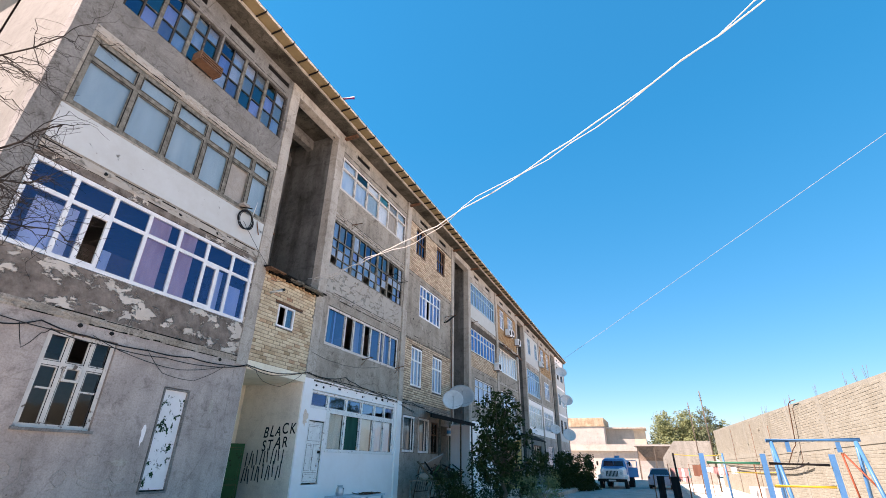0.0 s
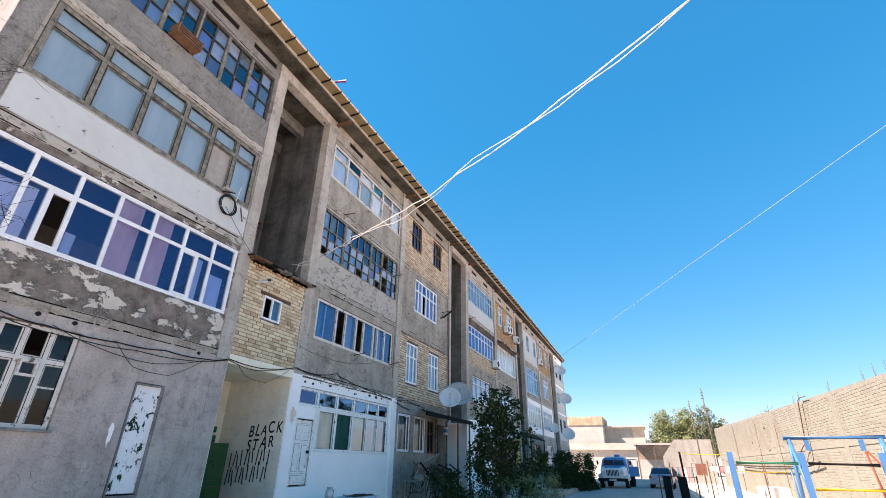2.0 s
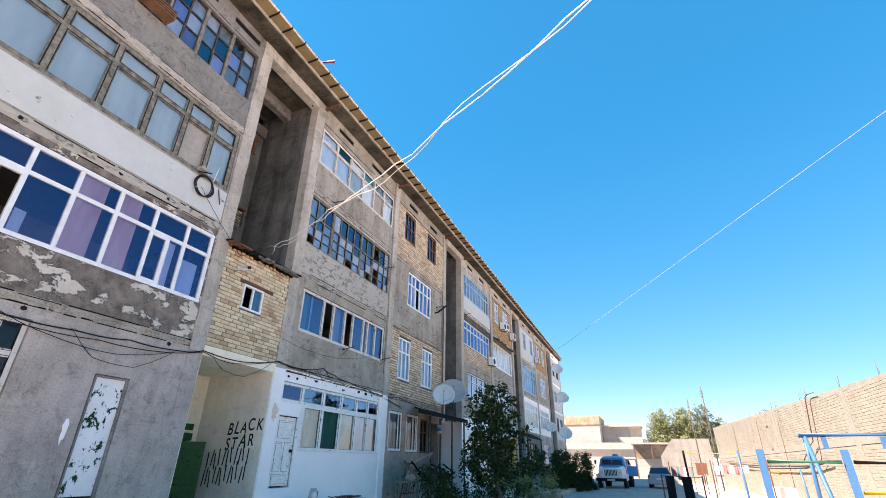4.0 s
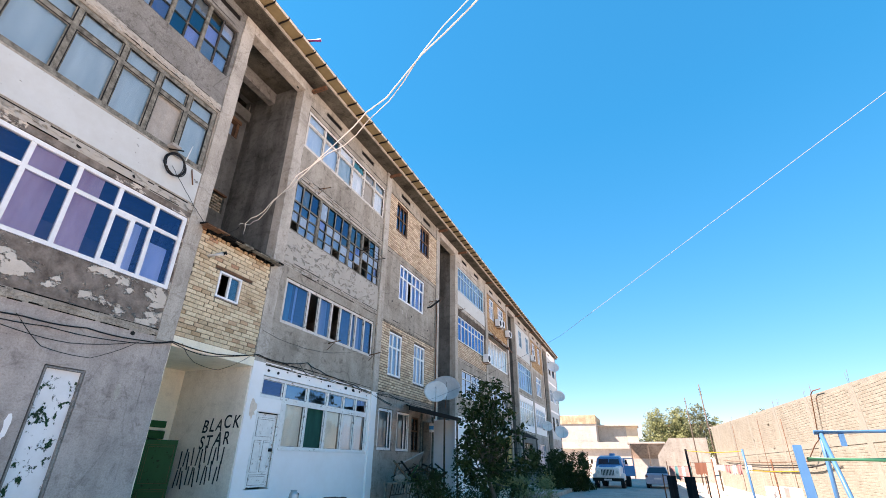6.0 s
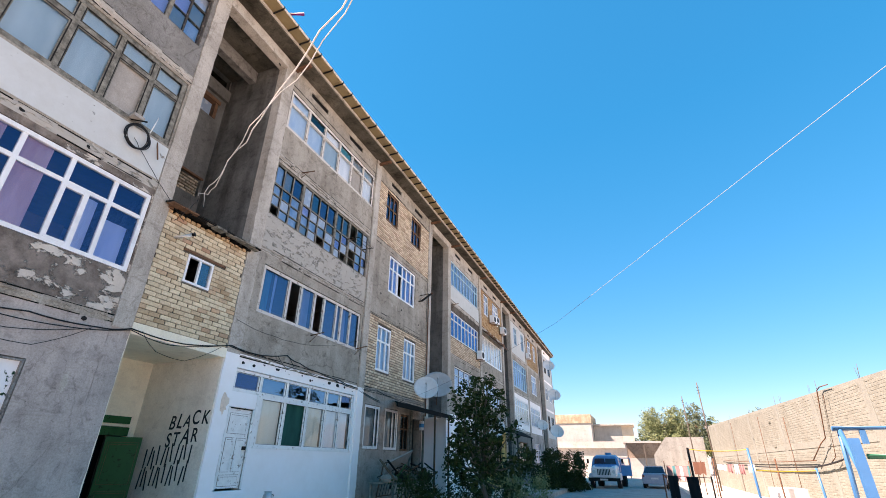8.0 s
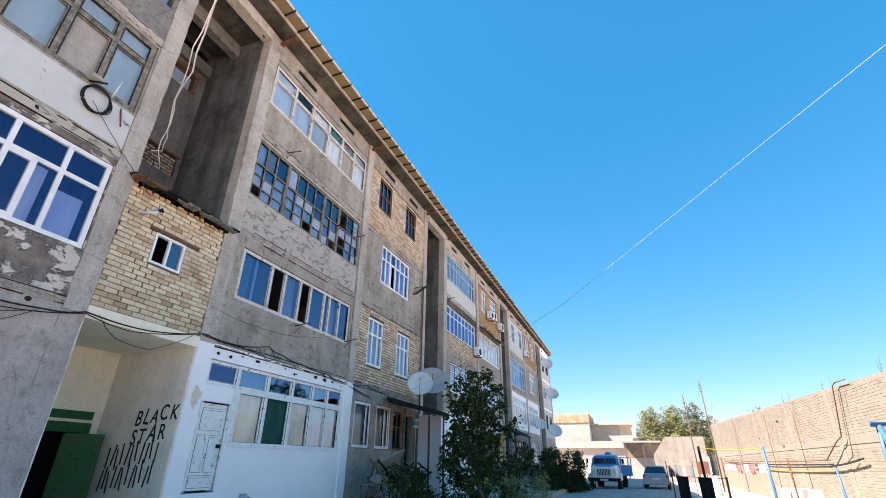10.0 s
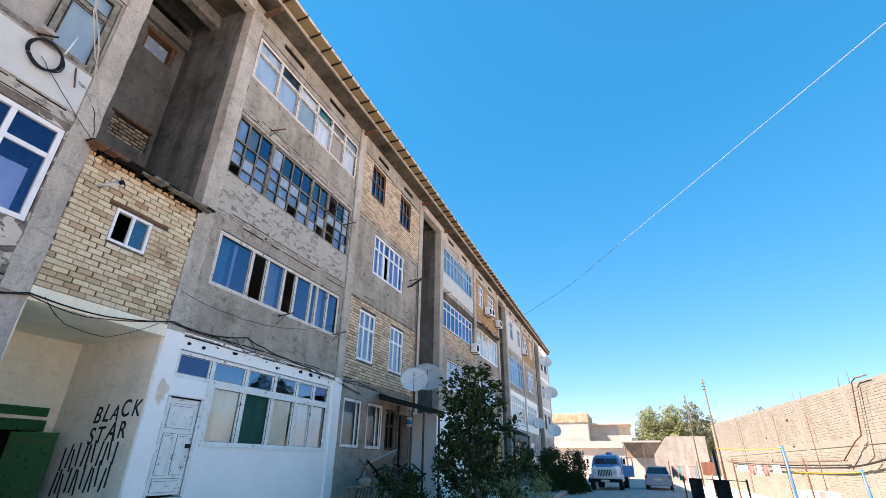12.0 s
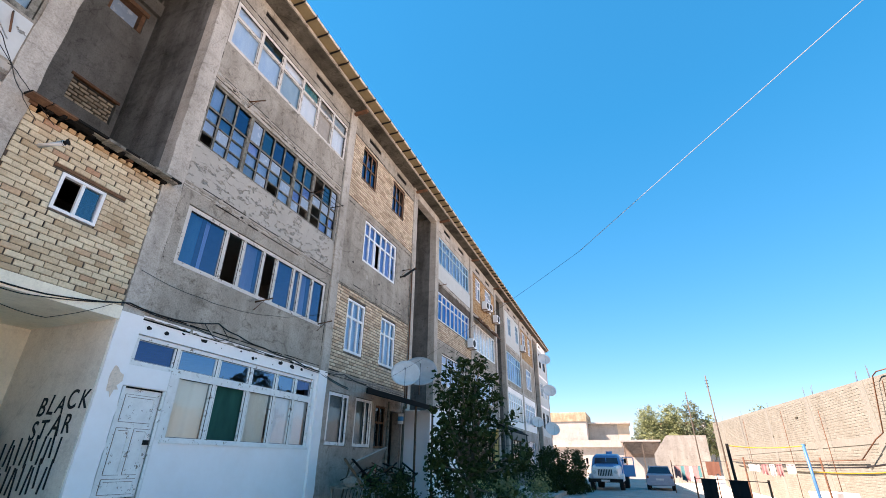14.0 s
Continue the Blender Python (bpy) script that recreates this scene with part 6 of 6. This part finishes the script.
tagged(rod("wall_cable", sag((5.2, 25.8, 1.76), (5.2, 50, 2.0), .1, 24), .018, "rust"), "thin brown pipe running along the yard wall", "pipe")
for y, h in ((28.4, 3.5), (33.2, 3.9), (41.5, 4.2)):
    tagged(rod("steel_stake", [(5.1, y, 0), (5.16, y - .05, h)], .012, "rust"), "thin rusty steel stake leaning on the yard wall", "stake", "steel stakes")
for y in (31.4, 31.6, 36.0):
    for k in range(5):
        if (k + int(y)) % 2:
            block("protruding_brick", [(WX - .06, WX + .05, y, y + .16, 3.5 - .55 * k, 3.57 - .55 * k)], "brick_pale", yard_wall)
# tall poles
for x, y, h, name in ((3.7, 42.0, 7.05, "tall"), (3.4, 52.0, 7.3, "tall")):
    p = thing("pole", "tall thin weathered pole standing in the yard", "pole", "tall poles", at=(x, y, 0))
    rod("shaft", [(.1, 0, 0), (0, 0, h)], [.055, .035], "bark", p, seg=8)
    for k in range(3):
        rod("insulator", [(-.09, 0, h - .35 - .2 * k), (.09, 0, h - .33 - .2 * k)], .028, "black", p)

# ---- drying yard ----
def washing_post(x, y, h, mat, label):
    p = thing("washing_post", label, "post", "washing-line posts", at=(x, y, 0))
    rod("shaft", [(0.05, .02, 0), (0, 0, h)], .032, mat, p, seg=8)


washing_post(.48, 19.7, 2.02, "black", "dark iron washing-line post")
washing_post(2.05, 19.9, 2.02, "blue_paint", "blue iron washing-line post")
washing_post(3.77, 20.7, 1.52, "blue_paint", "blue iron washing-line post")
tagged(rod("washing_line", sag((.48, 19.7, 1.98), (2.05, 19.9, 1.98), .05), .012, "yellow_paint"), "thin yellow nylon washing line", "line", "washing lines")
tagged(rod("washing_line", sag((2.05, 19.9, 1.45), (3.77, 20.7, 1.45), .03), .012, "yellow_paint"), "thin yellow nylon washing line", "line", "washing lines")
tagged(rod("washing_line", sag((1.7, 25, 1.62), (3.6, 24.4, 1.62), .05), .006, "cable"), "thin dark washing line on stakes", "line", "washing lines")
tagged(rod("washing_line", sag((.5, 40.08, 1.51), (2.4, 36.83, 1.51), .01), .006, "cable"), "thin dark washing line on stakes", "line", "washing lines")
for q in ((1.7, 25), (3.6, 24.4), (.5, 40.08), (2.4, 36.83)):
    tagged(rod("line_stake", [(q[0], q[1], 0), (q[0], q[1], 1.8)], .025, "rust"), "thin rusty stake holding a washing line", "stake", "line stakes")


def washing(a, b, z, items, seed):
    r = random.Random(seed)
    a, b = Vector((*a, z)), Vector((*b, z))
    d = (b - a).normalized()
    pos = 0
    for mat, w, h, label in items:
        t = thing("hanging_cloth", label, "laundry", "washing on the line")
        bm = bmesh.new()
        g = []
        n = 8
        for i in range(n + 1):
            p = a + d * (pos + w * i / n)
            off = Vector((-d.y, d.x, 0)) * .05 * math.sin(i * 1.7 + seed)
            g.append([bm.verts.new(p), bm.verts.new(p + off * .5 + Vector((0, 0, -h * .5))), bm.verts.new(p + off + Vector((0, 0, -h * r.uniform(.85, 1.05))))])
        for p, q in zip(g, g[1:]):
            for k in range(2):
                fc = bm.faces.new((p[k], q[k], q[k + 1], p[k + 1]))
                fc.smooth = True
        part("cloth", bm, mat, t)
        pos += w + r.uniform(.02, .12)


washing((1.795, 24.97), (3.6, 24.4), 1.6, [("cloth_white", .3, .22, "small white cloth on the washing line"), ("cloth_pink", .18, .3, "pink cloth on the washing line"), ("cloth_white", .14, .33, "white cloth on the washing line"), ("cloth_pink", .16, .34, "pale pink shirt on the washing line"), ("cloth_white", .22, .28, "white cloth on the washing line")], 4)
washing((.6, 39.91), (2.3, 37), 1.5, [("cloth_pink", .55, .65, "faded pink rug on the washing line"), ("cloth_teal", .3, .8, "teal patterned cloth on the washing line"), ("cloth_pink", .38, .85, "striped pink sheet on the washing line"), ("cloth_white", .25, .8, "white patterned cloth on the washing line"), ("cloth_pink", .42, .9, "pale pink rug on the washing line"), ("cloth_teal", .2, .6, "green patterned cloth on the washing line")], 6)
washing((1.9, 36.1), (2.6, 35.6), 1.72, [("cloth_red", .72, .68, "brick-red blanket on the washing line")], 3)
washing((-.19, 20.0), (.75, 17.84), 1.257, [("cloth_black", .63, 1.12, "black trousers hung to dry")], 9)
washing((.25, 18.99), (.75, 17.84), 1.257, [("cloth_black", .63, 1.1, "black coat hung to dry")], 8)
tagged(rod("washing_line", sag((-.29, 20.23, 1.26), (.75, 17.84, 1.26), .0), .008, "cable"), "low dark washing line on stakes", "line", "washing lines")
tagged(rod("washing_line", sag((1.7, 36.24, 1.73), (2.8, 35.46, 1.73), .0), .006, "cable"), "short dark washing line on stakes", "line", "washing lines")
for q, h in (((-.29, 20.23), 1.3), ((.75, 17.84), 1.3), ((1.7, 36.24), 1.78), ((2.8, 35.46), 1.78)):
    tagged(rod("line_stake", [(q[0], q[1], 0), (q[0], q[1], h)], .02, "rust"), "thin rusty stake holding a washing line", "stake", "line stakes")
white_tank = junk_item("white_sheet_box", [(-.35, .35, -.6, .6, 0, .85)], "cloth_white", "white box standing by the yard wall", pose(3.9, 25.2, 0, 0, 0, 15), "box")

# ---- exercise bars and swing frame ----
bars = thing("exercise_bars", "blue iron pull-up frame with green, black and yellow bars", "exercise bars")
pts3 = [(.52, 7.42), (1.22, 7.46), (1.95, 7.5)]
for x, y in pts3:
    block("post", [(x - .028, x + .028, y - .02, y + .02, 0, 1.72)], "blue_paint", bars)
rod("green_bar", [(.57, 7.43, 1.61), (1.17, 7.45, 1.61)], .017, "green_bar", bars, seg=10)
rod("black_bar", [(1.27, 7.46, 1.61), (1.9, 7.5, 1.60)], .017, "black", bars, seg=10)
rod("yellow_bar", [(1.27, 7.46, 1.355), (1.9, 7.5, 1.36)], .017, "yellow_paint", bars, seg=10)
swing = thing("swing_frame", "blue iron swing frame with red and yellow seats", "swing")
SX0, SX1, SY = 2.55, 4.2, 14.1
rod("top_bar", [(SX0 - .1, SY, 2.17), (SX1 + .1, SY + .05, 2.19)], .045, "blue_paint", swing, seg=10)
for x in (SX0, SX1):
    for s in (-1, 1):
        rod("leg", [(x, SY, 2.15), (x + .1, SY + .75 * s, 0)], .04, "blue_paint", swing, seg=10)
for x in (SX0 + .32, SX1 - .35):
    block("hanger", [(x - .04, x + .04, SY - .03, SY + .03, 1.92, 2.14)], "blue_paint", swing)
rod("hanging_rod", [(SX1 - .33, SY, 1.9), (SX1 - .3, SY - .2, .75)], .02, "red_paint", swing)
rod("hanging_rod", [(SX1 - .3, SY, 1.9), (SX1 + .25, SY - .4, .8)], .02, "red_paint", swing)
block("seat", [(SX1 - .45, SX1 + .35, SY - .65, SY - .15, .68, .74)], "red_paint", swing)
block("seat_back", [(SX1 - .42, SX1 - .38, SY - .65, SY - .15, .74, .95)], "yellow_paint", swing)

# ---- lorry ----
def wheel(parent, x, y, rad, w, name="wheel"):
    wh = new(name)
    wh.parent = parent
    wh.location = (x, y, rad)
    bm = bmesh.new()
    prof = [(rad * .55, -w / 2), (rad * .9, -w / 2), (rad, -w * .32), (rad, w * .32), (rad * .9, w / 2), (rad * .55, w / 2)]
    n = 24
    rings = [[bm.verts.new((q, R * math.cos(a), R * math.sin(a))) for a in [2 * math.pi * k / n for k in range(n)]] for R, q in prof]
    for a, b in zip(rings, rings[1:] + rings[:1]):
        for k in range(n):
            bm.faces.new((a[k], a[(k + 1) % n], b[(k + 1) % n], b[k]))
    part("tyre", bm, "tyre", wh)
    bm = bmesh.new()
    bmesh.ops.create_cone(bm, cap_ends=True, segments=20, radius1=rad * .56, radius2=rad * .5, depth=w * .7, matrix=Matrix.Rotation(radians(90), 4, "Y"))
    part("rim", bm, "truck_white", wh)


def loft(sections, mat, name, parent, label="", seg_smooth=True):
    """Skin over closed cross-sections of equal length."""
    bm = bmesh.new()
    rs = [[bm.verts.new(p) for p in s] for s in sections]
    n = len(rs[0])
    for a, b in zip(rs, rs[1:]):
        for k in range(n):
            bm.faces.new((a[k], a[(k + 1) % n], b[(k + 1) % n], b[k]))
    bm.faces.new(rs[0][::-1]); bm.faces.new(rs[-1])
    bmesh.ops.recalc_face_normals(bm, faces=bm.faces)
    return part(name, bm, mat, parent, label)


def rsec(y, hw, z0, z1, c=.08, top=1.0):
    t = hw * top
    return [(-hw + c, y, z0), (hw - c, y, z0), (hw, y, z0 + c), (t, y, z1 - c), (t - c, y, z1), (-t + c, y, z1), (-t, y, z1 - c), (-hw, y, z0 + c)]


lorry = thing("tank_lorry", "old lorry with a blue cab, white nose and its door open", "lorry", at=(-3.45, 40.2, 0))
lorry.rotation_euler = (0, 0, radians(-4))
loft([rsec(.0, .80, .72, 1.34, .1), rsec(.15, .86, .68, 1.42, .12), rsec(1.2, .92, .7, 1.5, .12)], "truck_white", "nose", lorry, "white pressed-steel nose")
loft([rsec(.1, .55, 1.36, 1.47, .04), rsec(1.25, .72, 1.44, 1.58, .05)], "truck_blue", "bonnet", lorry)
loft([rsec(1.2, .98, .72, 1.5, .1), rsec(1.3, .98, .7, 2.08, .14, .86), rsec(2.3, .98, .7, 2.18, .16, .86), rsec(2.6, .96, .7, 2.12, .16, .86)], "truck_blue", "cab", lorry)
loft([[(-.76, 1.19, 1.56), (.76, 1.19, 1.56), (.70, 1.29, 2.0), (-.70, 1.29, 2.0)], [(-.76, 1.24, 1.56), (.76, 1.24, 1.56), (.70, 1.34, 2.0), (-.70, 1.34, 2.0)]], "cabin", "windscreen", lorry)
block("windscreen_backing", [(-.74, .74, 1.36, 1.40, 1.54, 2.0)], "black", lorry)
block("screen_post", [(-.02, .02, 1.22, 1.26, 1.56, 2.0)], "truck_blue", lorry)
for k in range(9):
    block("grille_slat", [(-.42 + .1 * k, -.37 + .1 * k, -.03, .02, .86, 1.24)], "black", lorry)
block("grille_frame", [(-.5, .5, -.02, .01, 1.26, 1.30), (-.5, .5, -.02, .01, .80, .84)], "truck_white", lorry)
for s in (-1, 1):
    bm = bmesh.new()
    bmesh.ops.create_cone(bm, cap_ends=True, segments=18, radius1=.11, radius2=.1, depth=.08, matrix=Matrix.Translation((s * .66, .0, 1.08)) @ Matrix.Rotation(radians(90), 4, "X"))
    part("headlight", bm, "lamp_glass", lorry)
    loft([rsec(.2, .16, .55, .95, .05), rsec(1.1, .16, .55, 1.0, .05)], "truck_white", "wing", lorry).location = (s * .92, 0, 0)
    rod("mirror_arm", [(s * .95, 1.3, 1.75), (s * 1.2, 1.2, 1.8)], .012, "black", lorry)
    block("mirror", [(s * 1.2 - .07, s * 1.2 + .07, 1.18, 1.21, 1.6, 1.9)], "black", lorry)
    wheel(lorry, s * .9, .72, .46, .26)
    wheel(lorry, s * .85, 4.1, .46, .4)
block("bumper", [(-1.05, 1.05, -.16, -.06, .5, .7)], "black", lorry)
block("plate", [(-.26, .26, -.18, -.162, .54, .65)], "cloth_white", lorry)
block("chassis", [(-.4, .4, .3, 5.2, .5, .7)], "black", lorry)
od = block("door", [(1.0, 1.72, 1.42, 1.47, .82, 1.5), (1.0, 1.06, 1.42, 1.47, 1.5, 2.0), (1.66, 1.72, 1.42, 1.47, 1.5, 1.95), (1.06, 1.66, 1.42, 1.47, 1.94, 2.0)], "truck_blue", lorry, "cab door standing open")
bm = bmesh.new()
bmesh.ops.create_cone(bm, cap_ends=True, segments=28, radius1=.78, radius2=.78, depth=2.6, matrix=Matrix.Translation((0, 4.1, 1.55)) @ Matrix.Rotation(radians(90), 4, "X") @ Matrix.Diagonal((1.15, .8, 1, 1)))
part("tank", bm, "truck_blue", lorry)
rod("hatch", [(0, 3.5, 2.1), (0, 3.5, 2.36)], .22, "truck_blue", lorry, seg=14)

# ---- saloon car, seen from behind ----
car = thing("saloon_car", "silver-blue saloon car parked on the lane", "car", at=(-.2, 42.3, 0))
car.rotation_euler = (0, 0, radians(-3))
loft([rsec(.0, .78, .38, .92, .1), rsec(.12, .83, .3, 1.0, .12), rsec(.9, .85, .28, 1.02, .12), rsec(3.0, .85, .28, .95, .12), rsec(4.1, .80, .3, .78, .12), rsec(4.25, .72, .36, .68, .1)], "car_blue", "body", car)
loft([rsec(.55, .74, .98, 1.02, .015), rsec(1.15, .68, .98, 1.42, .07, .86), rsec(2.1, .68, .96, 1.44, .07, .86), rsec(3.0, .74, .92, .97, .015)], "cabin", "greenhouse", car)
loft([rsec(1.12, .60, 1.40, 1.45, .02), rsec(2.12, .60, 1.42, 1.465, .02)], "car_blue", "roof", car)
for s in (-1, 1):
    rod("screen_pillar", [(s * .70, .6, 1.0), (s * .585, 1.14, 1.42)], .035, "car_blue", car)
for s in (-1, 1):
    block("tail_light", [(s * .72 - .06, s * .72 + .06, -.02, .06, .74, .88)], "red_paint", car)
    wheel(car, s * .76, .8, .3, .2)
    wheel(car, s * .76, 3.4, .3, .2)
block("bumper", [(-.8, .8, -.1, .06, .34, .55)], "car_blue", car)
block("plate", [(-.24, .24, -.03, -.005, .62, .73)], "cloth_white", car)

# ---- kerb slab by the lane ----
tagged(block("concrete_slab", [(-6.6, -5.2, 27.5, 36, 0, .22)], "concrete"), "broken concrete paving slab by the lane", "paving", kind="structure")

# ---- houses at the end of the lane ----
def house(label, boxes, roofs, mats=("far_white", "concrete"), holes=()):
    h = thing("house", label, "house")
    for b in boxes:
        block("wall", [b], mats[0], h)
    for b in roofs:
        block("roof", [b], mats[1], h)
    for b in holes:
        block("opening", [b], "black", h)
    return h


house("long whitewashed house with an ochre-stained parapet", [(-22, -7.95, 88, 98, 0, 7.8)], [(-22, -7.88, 87.85, 98, 7.8, 9.2)], ("far_white", "far_ochre"))
house("whitewashed rear wing with a thin flat roof", [(-7.9, -3.4, 92, 98, 0, 7.6)], [(-7.9, -1.3, 91.2, 98, 7.6, 7.85)])
house("rubble brick wing behind the sheds", [(-3.38, -1.55, 92, 98, 0, 7.58)], [(-3.3, -1.6, 92.1, 97.9, 7.58, 7.6)], ("brick_many", "concrete"))
house("whitewashed single-storey house with a deep concrete roof edge", [(-22, -1.9, 80, 86, 0, 3.7)], [(-22, -2.85, 79.5, 86.2, 3.7, 4.6)], ("far_white", "far_grey"))
shed = house("open-fronted shed with a brown sheet front under a light roof", [(-2.3, 1.9, 70.6, 71, 0, 2.3)], [(-2.8, 1.65, 69.2, 74.2, 4.0, 4.2)], ("far_grey", "far_white"))
loft([[(-2.5, 69.5, 4.0), (1.45, 69.5, 4.0), (1.0, 70.2, 2.7), (-1.75, 70.2, 2.7)], [(-2.5, 69.6, 4.0), (1.45, 69.6, 4.0), (1.0, 70.3, 2.7), (-1.75, 70.3, 2.7)]], "far_brown", "sheet_front", shed, "brown sheet hanging under the roof")
for x in (-2.4, -.4, 1.5):
    block("post", [(x - .06, x + .06, 69.3, 69.42, 0, 4.0)], "bark", shed)
block("rear_wall", [(-2.6, 1.9, 73.9, 74.1, 0, 4.0)], "far_brown", shed)
gable = thing("garden_wall", "sunlit pale mud wall with a sloping broken end", "wall", kind="structure")
loft([[(.4, y, 0), (5.3, y, 0), (5.3, y, 4.2), (1.75, y, 4.2), (.4, y, 2.5)] for y in (60.0, 60.3)], "far_mud", "wall_run", gable)
house("brown-roofed house hidden behind the trees", [(2.5, 9.8, 106, 112, 0, 8.0)], [(2.2, 10.2, 105.5, 112.5, 8.0, 8.7)], ("far_brown", "brown_wood"))
house("small white house beyond the yard wall", [(11.5, 16.5, 108, 112, 0, 8.6)], [(11.4, 16.6, 107.8, 112.2, 8.6, 8.8)])


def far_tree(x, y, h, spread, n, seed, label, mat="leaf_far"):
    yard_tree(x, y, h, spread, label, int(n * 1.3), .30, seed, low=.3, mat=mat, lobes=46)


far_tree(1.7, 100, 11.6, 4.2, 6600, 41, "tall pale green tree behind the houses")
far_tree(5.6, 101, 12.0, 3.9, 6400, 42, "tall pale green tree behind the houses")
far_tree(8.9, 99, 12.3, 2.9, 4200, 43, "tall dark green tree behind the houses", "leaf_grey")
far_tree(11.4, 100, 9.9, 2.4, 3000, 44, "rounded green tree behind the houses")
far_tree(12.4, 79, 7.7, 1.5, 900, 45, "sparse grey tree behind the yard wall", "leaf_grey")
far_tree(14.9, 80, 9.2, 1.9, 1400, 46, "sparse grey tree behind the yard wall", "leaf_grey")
# added wall behind the camera, never in view
unseen_wall = thing("garden_wall", "plain mud wall added out of view behind the camera", "wall", kind="structure")
block("wall_run", [(-30, 20, -26, -25.7, 0, 2.6)], "mortar_pale", unseen_wall)

# ---- bricks of the infill, one by one ----
r = random.Random(51)
shapes = {}
for a, b, c, d in brick_rows(GY0 + .012, GY1 - .012, 3.98, 6.52, [(SW[0] - .01, SW[1] + .01, SW[2] - .01, SW[3] + .01), (9.74, 10.96, 5.81, 5.88)], r):
    key = (round((b - a) * 50), r.randrange(3))
    if key not in shapes:
        bv, bf = brick_shape(.02, b - a, d - c, r)
        me = bpy.data.meshes.new("brick")
        me.from_pydata(bv, [], bf)
        me.materials.append(M["brick_part"])
        shapes[key] = me
    put("brick", shapes[key], B, at=pose(FX - .012 + r.uniform(-.004, .006), a, c, 0, 0, 0))
